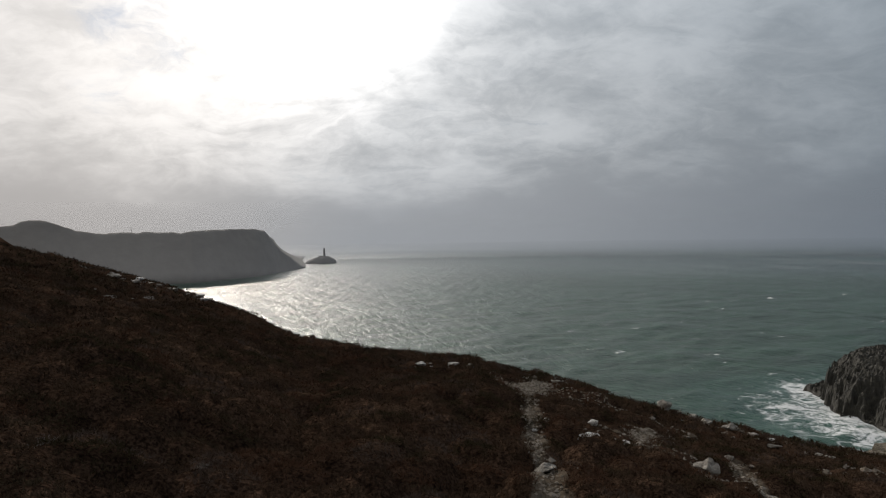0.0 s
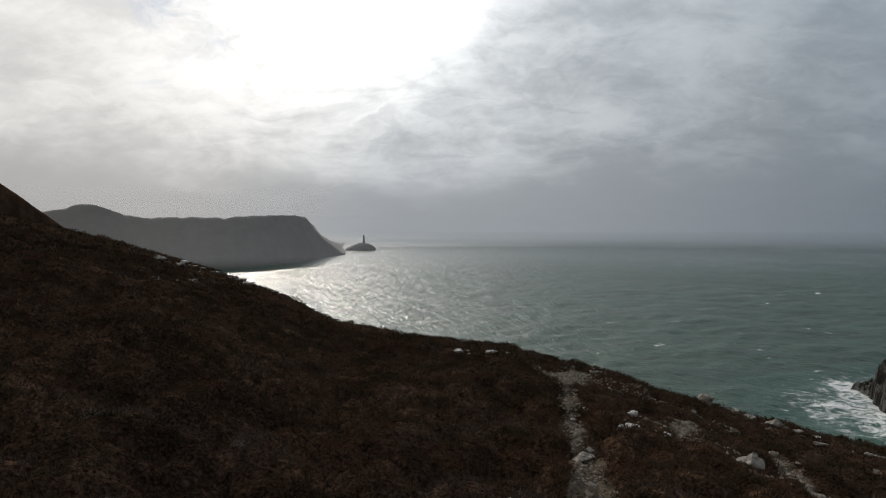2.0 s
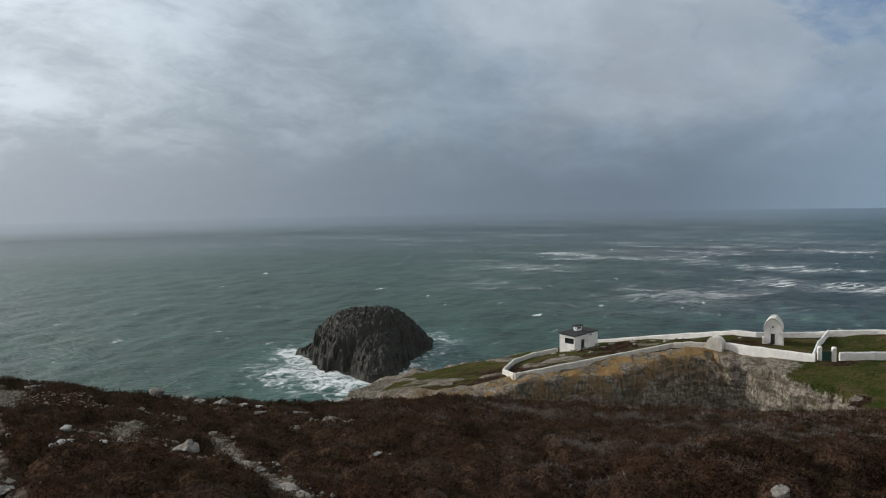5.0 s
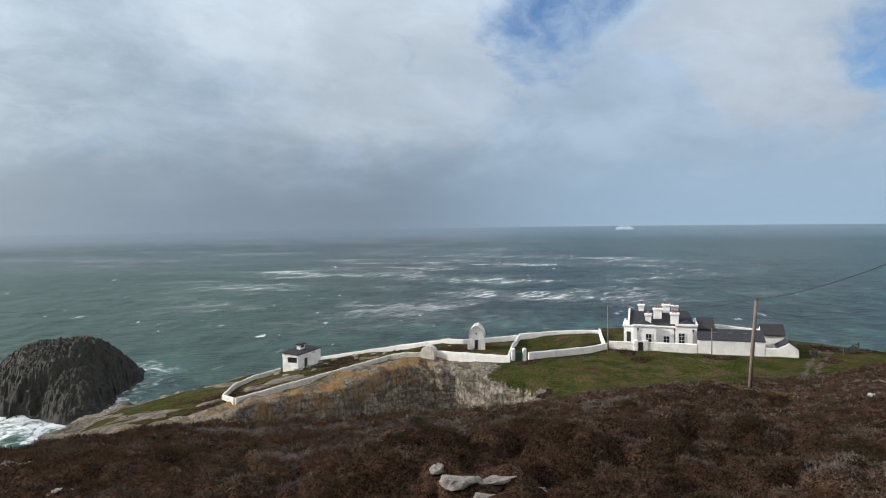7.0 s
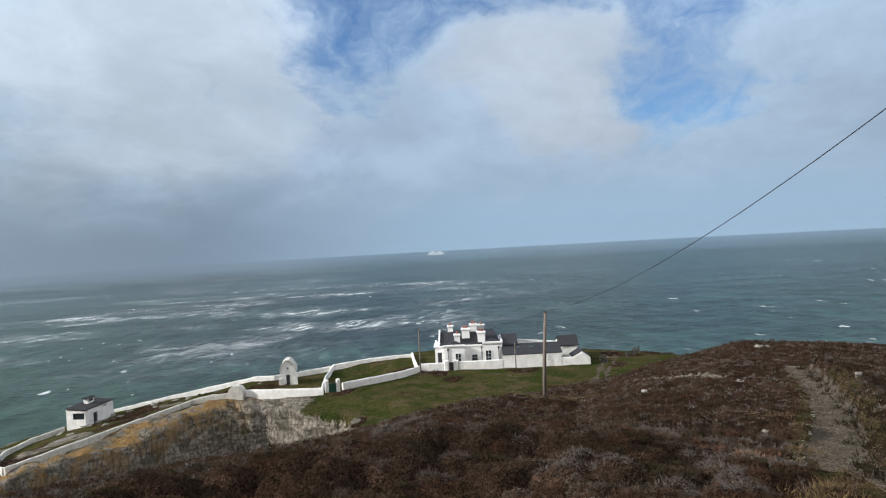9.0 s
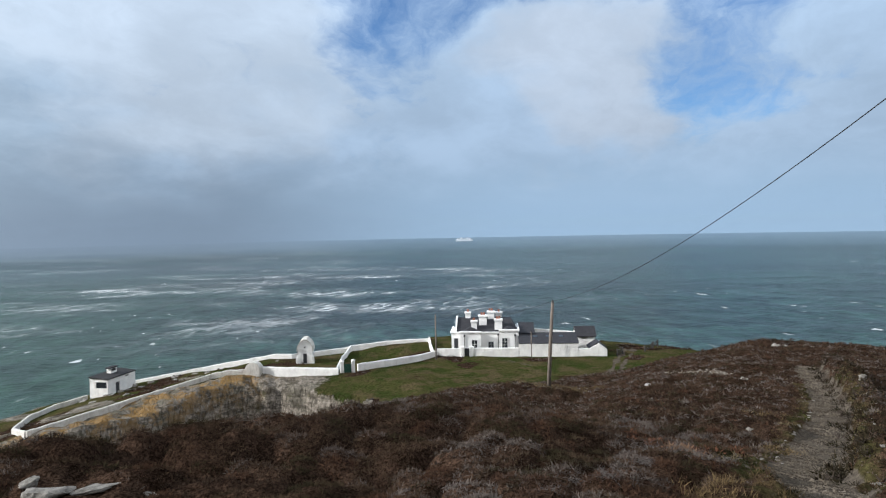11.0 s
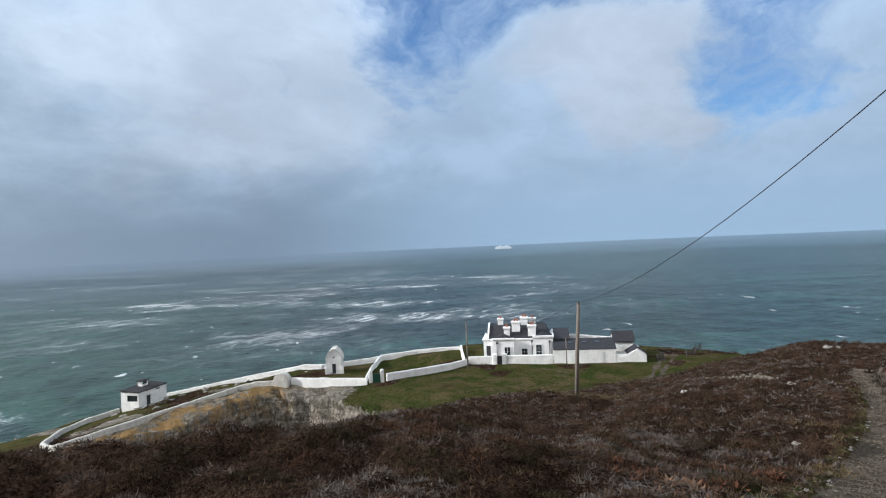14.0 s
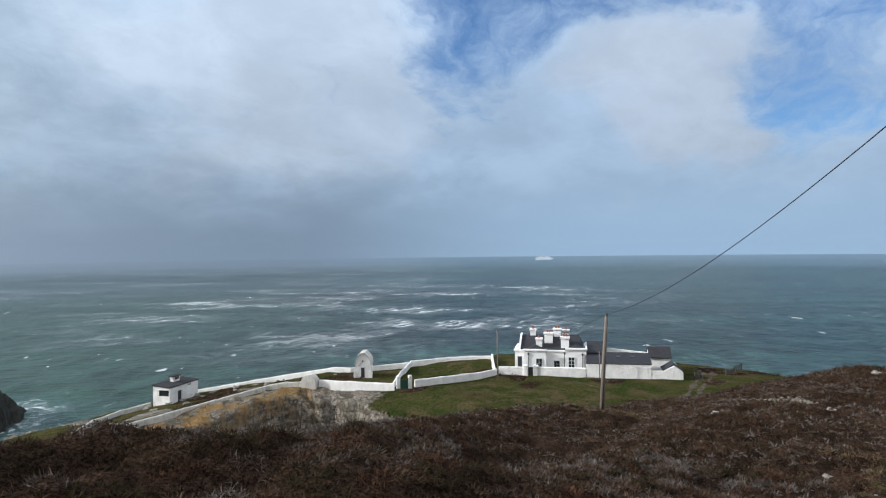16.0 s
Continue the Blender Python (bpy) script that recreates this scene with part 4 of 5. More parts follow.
def build_gate():
    m = Matrix.Translation((97.9, 35.6, 44.2)) @ Matrix.Rotation(radians(-62), 4, "Z") @ Matrix.Diagonal((0.9, 0.9, 0.85, 1))
    g = empty("wall_gate", m)
    for x in (-0.95, 0.95):
        bm = a_box(x - 0.3, -0.3, -0.8, x + 0.3, 0.3, 2.0, bevel=0.04)
        part("gate_pier", bm, WW, g)
        cap = bmesh.new()
        bmesh.ops.create_uvsphere(cap, u_segments=12, v_segments=8, radius=0.36, matrix=Matrix.Translation((x, 0, 2.1)) @ Matrix.Diagonal((1, 1, 0.8, 1)))
        part("pier_cap", cap, WW, g)
    leaf = part("gate_leaf", a_box(-0.64, -0.05, 0.02, 0.64, 0.03, 1.6), MAT["green_paint"], g, "dark green boarded gate")
    for k in range(6):
        part("board", a_box(-0.63 + k * 0.21, -0.075, 0.05, -0.63 + k * 0.21 + 0.19, -0.052, 1.58), MAT["green_paint"], leaf)
    tagged(g, "dark green gate between white ball-topped piers", "gate")


build_gate()


def window(parent, name, x0, z0, x1, z1, y, bars=(2, 2)):
    """A sash window on a wall that faces -y."""
    w = part(name, a_box(x0, y - 0.03, z0, x1, y + 0.03, z1), MAT["glass"], parent, "dark sash window with white bars")
    f = bmesh.new()
    for a in (x0 - 0.03, x1 - 0.05):
        box(f, a, y - 0.06, z0, a + 0.08, y - 0.032, z1)
    for a in (z0, z1 - 0.07):
        box(f, x0 + 0.05, y - 0.06, a, x1 - 0.05, y - 0.032, a + 0.07)
    part("window_frame", f, MAT["render_white"], w)
    for k in range(1, bars[0]):
        a = x0 + (x1 - x0) * k / bars[0]
        part("glazing_bar", a_box(a - 0.014, y - 0.055, z0 + 0.07, a + 0.02, y - 0.032, z1 - 0.07), MAT["render_white"], w)
    for k in range(1, bars[1]):
        a = z0 + (z1 - z0) * k / bars[1]
        part("glazing_bar", a_box(x0 + 0.05, y - 0.055, a - 0.016, x1 - 0.05, y - 0.033, a + 0.016), MAT["render_white"], w)
    part("window_sill", a_box(x0 - 0.12, y - 0.16, z0 - 0.12, x1 + 0.12, y - 0.01, z0 - 0.01), MAT["render_white"], w)
    return w


def chimney(parent, x, y, z0, z1, w=0.95, pots=1):
    c = part("chimney", a_box(x - w / 2, y - w / 2, z0, x + w / 2, y + w / 2, z1), MAT["render_white"], parent, "white rendered chimney stack")
    part("chimney_cap", a_box(x - w / 2 - 0.13, y - w / 2 - 0.13, z1 - 0.3, x + w / 2 + 0.13, y + w / 2 + 0.13, z1 - 0.02, bevel=0.03), MAT["render_white"], c)
    for k in range(pots):
        px = x + (k - (pots - 1) / 2) * 0.42
        part("chimney_pot", tube(bmesh.new(), [(px, y, z1 - 0.02), (px, y, z1 + 0.3), (px, y, z1 + 0.42)], [0.17, 0.14, 0.18], 10), MAT["terracotta"], c)
    return c


def hip_roof(bm, x0, y0, x1, y1, z, top, inset, lap=0.0):
    """A low hipped roof."""
    a = [bm.verts.new(p) for p in ((x0 - lap, y0 - lap, z), (x1 + lap, y0 - lap, z), (x1 + lap, y1 + lap, z), (x0 - lap, y1 + lap, z))]
    b = [bm.verts.new(p) for p in ((x0 + inset, y0 + inset, top), (x1 - inset, y0 + inset, top), (x1 - inset, y1 - inset, top), (x0 + inset, y1 - inset, top))]
    for k in range(4):
        bm.faces.new((a[k], a[(k + 1) % 4], b[(k + 1) % 4], b[k]))
    bm.faces.new(b)
    bm.faces.new(a[::-1])
    return bm


# along the front: x runs to the yard end, y away from the slope
STATION = Matrix.Translation((111.3, 25.0, 44.3)) @ Matrix.Rotation(math.atan2(-27.9, 4.6), 4, "Z")


YARD = STATION @ Matrix.Translation((0.4025, 0, 0)) @ Matrix.Diagonal((0.95, 1, 1, 1))


def build_house():
    h = empty("station_house", STATION)
    W = MAT["render_white"]

    def block(x0, y0, x1, y1, z1):
        part("house_wall", a_box(x0, y0, -1, x1, y1, z1), W, h)

    def parapet(x0, y0, x1, y1, z0, z1):
        part("parapet", a_box(x0, y0, z0, x1, y1, z1, bevel=0.03), W, h)

    # rooms
    block(2.3, 3.6, 3.9, 11.0, 3.5)
    block(3.902, 2.4, 7.4, 11.0, 3.7)
    block(7.402, 3.4, 10.6, 11.0, 3.5)
    block(10.602, 2.6, 13.8, 11.0, 3.9)
    # cornices, which step with the bays
    parapet(2.1, 3.42, 3.88, 3.66, 3.5, 3.72)
    parapet(3.75, 2.2, 7.5, 2.5, 3.7, 4.0)
    parapet(7.502, 3.22, 10.5, 3.5, 3.5, 3.74)
    parapet(10.45, 2.4, 13.95, 2.7, 3.9, 4.25)
    parapet(2.1, 3.662, 2.36, 11.0, 3.5, 3.72)
    parapet(13.7, 2.702, 13.95, 10.6, 3.9, 4.2)
    # slates
    main = bmesh.new()
    low = [main.verts.new(p) for p in ((3.182, 3.7, 3.54), (13.68, 3.7, 3.54), (13.68, 11.0, 3.54), (3.182, 11.0, 3.54))]
    top = [main.verts.new(p) for p in ((3.182, 8.2, 5.5), (12.6, 8.2, 5.5), (12.6, 9.6, 5.5), (3.182, 9.6, 5.5))]
    for k in range(4):
        main.faces.new((low[k], low[(k + 1) % 4], top[(k + 1) % 4], top[k]))
    main.faces.new(top)
    main.faces.new(low[::-1])
    part("roof", main, MAT["slate"], h, "broad dark slate roof")
    part("link_roof", prism(bmesh.new(), [(3.4, 3.42), (8.0, 4.7), (10.5, 3.4)], 13.97, 16.6, "x"), MAT["slate"], h, "dark slate roof joining the store range")
    for nm, a in ( ("roof", (4.0, 2.55, 7.35, 7.0, 3.72, 4.45, 1.6)), ("roof", (10.7, 2.75, 13.66, 7.0, 3.92, 4.5, 1.4))):
        part(nm, hip_roof(bmesh.new(), *a), MAT["slate"], h, "dark slate roof slope")
    part("gable_coping", prism(bmesh.new(), [(3.0, 3.5), (3.0, 4.2), (4.7, 5.3), (5.0, 5.3), (5.0, 5.0)], 10.9, 11.2), W, h)
    part("gable_coping", prism(bmesh.new(), [(3.7, 3.5), (3.7, 4.0), (4.7, 4.0), (4.7, 4.35), (8.0, 5.8), (9.4, 5.8), (9.4, 5.3), (11.0, 4.3), (11.0, 3.5)], 2.92, 3.18, "x"), W, h, "white stepped gable coping")
    # stacks
    chimney(h, 5.0, 8.6, 3.6, 6.6, 0.9)
    chimney(h, 6.2, 4.8, 3.8, 5.55, 0.95)
    chimney(h, 7.7, 6.6, 3.8, 6.25, 1.35, 2)
    chimney(h, 9.1, 8.4, 3.8, 6.75, 1.2, 2)
    chimney(h, 10.5, 9.6, 3.8, 6.4, 1.1, 1)
    chimney(h, 10.4, 5.2, 3.8, 5.75, 1.3, 2)
    # openings
    d = part("house_door", a_box(2.75, 3.56, 0.1, 3.45, 3.62, 2.6), MAT["dark_paint"], h, "tall dark glazed door")
    part("door_frame", a_box(2.68, 3.54, 2.6, 3.52, 3.598, 2.7), W, d)
    window(h, "window", 5.8, 0.95, 6.8, 2.55, 2.37)
    window(h, "window", 8.6, 0.9, 9.6, 2.1, 3.37)
    window(h, "window", 10.95, 1.0, 11.95, 2.8, 2.57, (2, 3))
    # downpipes
    for x, y in ((4.6, 2.3), (10.35, 3.3), (13.2, 2.5)):
        p = part("downpipe", tube(bmesh.new(), [(x, y, 0), (x, y, 3.3)], [0.06, 0.06], 8), MAT["dark_paint"], h, "black downpipe")
        part("hopper", a_box(x - 0.14, y - 0.1, 3.1, x + 0.14, y + 0.08, 3.4), MAT["dark_paint"], p)
    tagged(h, "low white rendered keeper's house with slate roofs and chimneys", "house")


build_house()


def build_front_wall():
    f = empty("front_wall", STATION)
    for x0, x1, z in ((0.0, 3.898, 1.5), (6.302, 13.7, 1.55)):
        bm = a_box(x0, -0.25, -1.0, x1, 0.25, z, bevel=0.06)
        bmesh.ops.subdivide_edges(bm, edges=[e for e in bm.edges if e.calc_length() > 2], cuts=10)
        for v in bm.verts:
            v.co += Vector((0, 0.03 * noise.noise(v.co * 1.3), 0.05 * noise.noise(v.co * 0.8 + Vector((9, 0, 0)))))
        part("wall_length", bm, WW, f)
    for x in (4.3, 5.9):
        part("gate_pier", a_box(x - 0.4, -0.4, -1, x + 0.4, 0.4, 1.85, bevel=0.12), WW, f)
    part("small_gate", a_box(4.702, -0.05, 0.05, 5.498, 0.02, 1.5), MAT["dark_paint"], f, "dark boarded garden gate")
    tagged(f, "whitewashed garden wall with a dark gate before the house", "wall")


def build_yard():
    y = empty("store_range", YARD)
    W = WW
    part("store_wall", a_box(14.05, -0.2, -1, 24.3, 0.25, 2.3, bevel=0.04), W, y, "long whitewashed wall")
    roof = prism(bmesh.new(), [(0.0, 2.33), (-0.25, 2.25), (-0.25, 2.33), (4.2, 3.45), (4.2, 3.3)], 14.0, 24.4, "x")
    part("lean_to_roof", roof, MAT["slate"], y, "long dark slate lean-to roof")
    part("back_wall", a_box(14.05, 4.21, -1, 24.2, 4.5, 3.38), W, y)
    for x in (16.6, 18.9, 21.2):
        part("rooflight", prism(bmesh.new(), [(2.2, 2.90), (2.2, 3.0), (2.8, 3.15), (2.8, 3.05)], x, x + 0.8, "x"), MAT["glass"], y, "small glazed rooflight")
    part("end_wall", a_box(24.302, -0.15, -1, 26.6, 0.2, 1.35, bevel=0.04), W, y)
    gable = prism(bmesh.new(), [(26.4, -1), (26.4, 1.4), (27.8, 2.15), (29.2, 1.2), (29.2, -1)], -0.25, 0.15)
    part("gable_wall", gable, W, y)
    part("small_roof", prism(bmesh.new(), [(26.1, 1.32), (26.1, 1.42), (27.8, 2.4), (29.4, 1.25), (29.4, 1.15), (27.8, 2.25)], 0.16, 3.4), MAT["slate"], y, "small slate roof")
    part("side_wall", a_box(28.9, 0.16, -1, 29.2, 9, 1.2), W, y)
    tagged(y, "whitewashed store range with a slate lean-to roof", "outbuilding")
    o = empty("outhouse", YARD @ Matrix.Translation((24.6, 6.0, 0)))
    part("outhouse_wall", a_box(0, 0, -1, 3.5, 4.0, 2.5), W, o)
    part("gable", prism(bmesh.new(), [(0, 2.5), (2.0, 3.75), (4.0, 2.5)], 0.0, 0.2, "x"), W, o)
    part("roof", prism(bmesh.new(), [(-0.25, 2.36), (-0.25, 2.5), (2.0, 3.95), (4.25, 2.5), (4.25, 2.36), (2.0, 3.78)], -0.1, 3.7, "x"), MAT["slate"], o, "dark slate gable roof")
    tagged(o, "small white outhouse with a slate roof", "outbuilding")
    b = empty("yard_wall", YARD @ Matrix.Translation((14.5, 9.5, 0)))
    part("wall_length", prism(bmesh.new(), [(0, -1), (0, 3.6), (11.5, 2.6), (11.5, -1)], 0, 0.4), W, b)
    tagged(b, "tall whitewashed wall behind the yard", "wall")


build_front_wall()
build_yard()


def build_magazine():
    """The tall white store with a steep round-shouldered gable."""
    m = empty("magazine_store", Matrix.Translation((103.4, 45.2, 44.1)) @ Matrix.Rotation(radians(-70), 4, "Z") @ Matrix.Diagonal((0.80, 0.74, 0.90, 1)))
    out = [(-1.5, -1), (-1.5, 2.6), (-1.38, 3.2), (-0.98, 3.85), (-0.35, 4.4), (0.35, 4.4), (0.98, 3.85), (1.38, 3.2), (1.5, 2.6), (1.5, -1)]
    part("body", prism(bmesh.new(), out, 0.0, 4.4), MAT["whitewash"], m)
    cope = [(-1.72, 2.45), (-1.56, 3.3), (-1.1, 4.02), (-0.40, 4.62), (0.40, 4.62), (1.1, 4.02), (1.56, 3.3), (1.72, 2.45), (1.52, 2.6), (1.40, 3.22), (1.0, 3.87), (0.35, 4.42), (-0.35, 4.42), (-1.0, 3.87), (-1.40, 3.22), (-1.52, 2.6)]
    part("roof_shell", prism(bmesh.new(), cope, -0.15, 4.55), MAT["weathered_white"], m, "weathered white vaulted roof")
    door = part("door", a_box(-0.35, -0.03, 0.25, 0.35, 0.05, 2.0), MAT["dark_paint"], m, "dark narrow door")
    part("vent", a_box(-0.14, -0.03, 3.0, 0.14, 0.05, 3.28), MAT["dark_paint"], m)
    for x in (-1.62, 1.62):
        part("buttress", prism(bmesh.new(), [(x - 0.25, -1), (x - 0.18, 1.4), (x + 0.18, 1.4), (x + 0.25, -1)], -0.2, 0.7), MAT["whitewash"], m)
    for k in range(3):
        part("step", a_box(-0.8 + 0.1 * k, -0.95 + 0.3 * k, -0.6, 0.8 - 0.1 * k, -0.65 + 0.3 * k, -0.1 + 0.13 * k), MAT["weathered_white"], m)
    tagged(m, "small tall whitewashed store with a vaulted stone roof", "outbuilding")


build_magazine()


def build_shed():
    """The white engine hut at the rocky end."""
    z = 40.2
    s = empty("signal_hut", Matrix.Translation((93.0, 74.4, z)) @ Matrix.Rotation(radians(5), 4, "Z") @ Matrix.Diagonal((1.18, 0.66, 0.88, 1)))
    W = WW
    # x to the house end, y away
    part("front_wall", a_box(0, 0, -1.5, 1.7, 0.3, 3.1), W, s)
    part("front_wall", a_box(2.6, 0, -1.5, 6.2, 0.3, 3.0), W, s)
    part("lintel", a_box(1.702, 0.0, 2.1, 2.598, 0.3, 3.05), W, s)
    part("end_wall", a_box(5.9, 0.302, -1.5, 6.2, 4.8, 3.0), W, s)
    part("back_wall", a_box(0, 4.5, -1.5, 5.898, 4.8, 3.3), W, s)
    part("west_wall", a_box(0, 0.302, -1.5, 0.3, 4.498, 1.5), W, s)
    part("west_wall", a_box(0.002, 0.302, 2.6, 0.298, 4.498, 3.1), W, s)
    part("west_pillar", a_box(0.001, 3.2, 1.502, 0.299, 4.497, 2.598), W, s)
    # dark sheets fill both openings in place of the shade inside
    part("glass", a_box(0.12, 0.31, 1.5, 0.16, 3.2, 2.6), MAT["glass"], s, "dark pane standing for the unlit window opening")
    part("door", a_box(1.72, 0.2, -0.1, 2.58, 0.26, 2.1), MAT["dark_paint"], s, "dark panel standing for the unlit open doorway")
    part("step", a_box(-0.1, -0.7, -1.2, 0.7, -0.02, 0.35, bevel=0.03), W, s)
    part("roof", prism(bmesh.new(), [(-0.12, 3.03), (-0.12, 3.2), (4.95, 3.58), (4.95, 3.41)], -0.12, 6.32, "x"), MAT["felt"], s, "dark flat felted roof")
    part("floor", a_box(0.31, 0.31, -0.3, 5.89, 4.49, -0.1), MAT["felt"], s)
    v = part("vent_box", a_box(2.8, 2.6, 3.3, 4.1, 3.7, 4.35), W, s, "white box vent with a dark cap")
    part("vent_cap", a_box(2.6, 2.4, 4.36, 4.3, 3.9, 4.55), MAT["felt"], v)
    part("louvre", a_box(3.0, 2.57, 3.8, 3.9, 2.6, 4.25), MAT["dark_paint"], v)
    part("slot", a_box(3.9, -0.02, 2.6, 4.6, 0.02, 2.8), MAT["dark_paint"], s)
    tagged(s, "small white hut with a flat dark roof and vent", "hut")


build_shed()

# ---- poles, wire and fences ----


def build_pole(name, x, y, top, lean, r, label):
    z = ground_height(x, y)
    p = empty(name, Matrix.Translation((x, y, z)))
    part("shaft", tube(bmesh.new(), [(0, 0, -1), (lean[0] * 0.5, lean[1] * 0.5, (top - z) * 0.5), (lean[0], lean[1], top - z)], [r, r * 0.9, r * 0.75], 12), MAT["pole_wood"], p, smooth=True)
    part("insulator", tube(bmesh.new(), [(lean[0] - 0.05, lean[1], top - z - 0.06), (lean[0] - 0.05, lean[1], top - z + 0.16)], [0.09, 0.05], 8), MAT["cable"], p)
    return tagged(p, label, "pole")


build_pole("utility_pole", 52.7, 1.2, 60.2, (-0.15, -0.45), 0.15, "weathered grey wooden utility pole in the heather")
build_pole("utility_pole", 109.4, 24.6, 51.8, (0.0, 0.0), 0.13, "slim dark pole beside the garden wall")
build_pole("utility_pole", 112.0, 9.2, 48.9, (0.0, 0.0), 0.09, "short thin pole before the white store")


def build_wire():
    bm = bmesh.new()
    a, b = Vector((52.55, 0.75, 60.25)), Vector((-3.85, -19.8, 81.7))
    c = Vector((121.0, 18.2, 49.9))
    for p, q, sag in ((a, b, 3.10), (a, c, 0.3)):
        pts = [p.lerp(q, t / 40) - Vector((0, 0, 4 * sag * t / 40 * (1 - t / 40))) for t in range(41)]
        tube(bm, [tuple(v) for v in pts], [0.016] * 41, 6)
    tagged(mesh_object("overhead_wire", bm, MAT["cable"]), "thin black overhead wire slung from the pole", "wire")


build_wire()


def build_field_gate(x, y, turn, width, label):
    z = ground_height(x, y)
    g = empty("field_gate", Matrix.Translation((x, y, z)) @ Matrix.Rotation(turn, 4, "Z") @ Matrix.Diagonal((0.8, 0.8, 0.8, 1)))
    F = MAT["fence_wood"]
    for px in (0.0, width):
        part("post", a_box(px - 0.11, -0.11, -0.6, px + 0.11, 0.11, 1.45, bevel=0.02), F, g)
    for k in range(4):
        part("bar", a_box(0.11, -0.03, 0.25 + 0.28 * k, width - 0.11, 0.03, 0.35 + 0.28 * k), F, g)
    part("brace", prism(bmesh.new(), [(0.2, 0.28), (0.2, 0.4), (width - 0.2, 1.2), (width - 0.2, 1.08)], 0.032, 0.06), F, g)
    tagged(g, label, "gate", "gates by the track")


build_field_gate(116.6, -4.4, radians(-25), 2.6, "dark wooden barred fence beside the store wall")
build_field_gate(121.0, -9.0, radians(-28), 3.4, "dark wooden field gate standing open by the track")
build_field_gate(125.5, -10.6, radians(-20), 3.4, "dark wooden barred fence beyond the track")


# ---- rocks ----


def boulder_mesh(name, seed, flat, mat):
    """A broken, angular lump of rock about one metre wide: flat faces, chipped edges, a rough skin."""
    rng = random.Random(seed)
    bm = bmesh.new()
    for _ in range(15):
        p = Vector((rng.gauss(0, 1), rng.gauss(0, 1), rng.gauss(0, 1))).normalized() * rng.uniform(0.40, 0.56)
        bm.verts.new(p)
    hull = bmesh.ops.convex_hull(bm, input=bm.verts)
    bmesh.ops.delete(bm, geom=[g for g in hull["geom_interior"] if isinstance(g, bmesh.types.BMVert)], context="VERTS")
    bmesh.ops.bevel(bm, geom=list(bm.edges), offset=0.03, segments=1, affect="EDGES")
    bmesh.ops.triangulate(bm, faces=bm.faces)
    for _ in range(2):
        bmesh.ops.subdivide_edges(bm, edges=[e for e in bm.edges if e.calc_length() > 0.16], cuts=1)
        bmesh.ops.triangulate(bm, faces=bm.faces)
    for v in bm.verts:
        n = v.co.normalized()
        chip = noise.noise(v.co * 2.6 + Vector((seed * 7.1, 0, 0)))
        v.co += n * (0.10 * chip - 0.10 * abs(noise.noise(v.co * 5.5 + Vector((0, seed * 3.3, 0)))) + 0.025 * noise.noise(v.co * 17))
        v.co.z *= flat
    me = bpy.data.meshes.new(name)
    bm.to_mesh(me)
    bm.free()
    me.materials.append(mat)
    return me


LUMPS = [boulder_mesh("boulder", k, f, MAT["quartzite"]) for k, f in ((1, 0.7), (2, 0.55), (3, 0.8), (4, 0.35), (5, 0.6), (6, 0.3))]
QUARTZ = [boulder_mesh("quartz_rock", k, f, MAT["white_quartz"]) for k, f in ((11, 0.55), (12, 0.7), (13, 0.5))]


def set_rock(x, y, width, kind="grey", shape=0, long=1.0, turn=0.0, sink=0.25, group="", label=""):
    me = (QUARTZ if kind == "white" else LUMPS)[shape % (3 if kind == "white" else 6)]
    ob = new("quartz_rock" if kind == "white" else "boulder", me)
    s = width * 0.74
    z = ground_height(x, y)
    high = (max(v.co.z for v in me.vertices)) * s
    ob.matrix_world = Matrix.Translation((x, y, z + high * (1 - 2 * sink))) @ Matrix.Rotation(turn, 4, "Z") @ Matrix.Diagonal((s * long, s, s, 1))
    return tagged(ob, label or ("white quartz rock among the heather" if kind == "white" else "pale grey weathered boulder in the heather"), "rock", group)


strewn = random.Random(21)


def strew(x, y, w, kind, count):
    """Smaller fragments that lie about a rock."""
    for _ in range(count):
        a, d = strewn.uniform(0, 6.28), w * strewn.uniform(0.7, 2.4)
        set_rock(x + math.cos(a) * d, y + math.sin(a) * d, w * strewn.uniform(0.14, 0.45), kind if strewn.random() < 0.7 else "grey", strewn.randrange(6), strewn.uniform(1.0, 1.8), strewn.uniform(0, 6.28), 0.2,
                 "broken stones in the heather", "small broken pale stone in the heather")


set_rock(1.83, 8.65, 0.40, "white", 0, 1.15, 0.4, 0.1, label="bright white quartz rock beside the narrow path")
set_rock(1.95, 8.95, 0.22, "white", 1, 1.0, 1.4, 0.1)
set_rock(5.75, 17.8, 0.62, "grey", 2, 1.0, 0.7, 0.0, label="rounded pale boulder standing on the brow")
set_rock(3.05, 7.95, 0.44, "grey", 0, 1.2, 0.2, 0.08, label="lichened grey boulder in the heather")
set_rock(0.97, 6.6, 0.30, "grey", 4, 1.5, 0.9, 0.15, label="angular stone at the edge of the narrow path")
set_rock(0.78, 4.95, 0.30, "grey", 1, 1.4, 0.2, 0.2)
set_rock(3.40, 5.95, 0.34, "grey", 3, 2.0, 1.9, 0.15, label="long flat pale slab let into the slope")
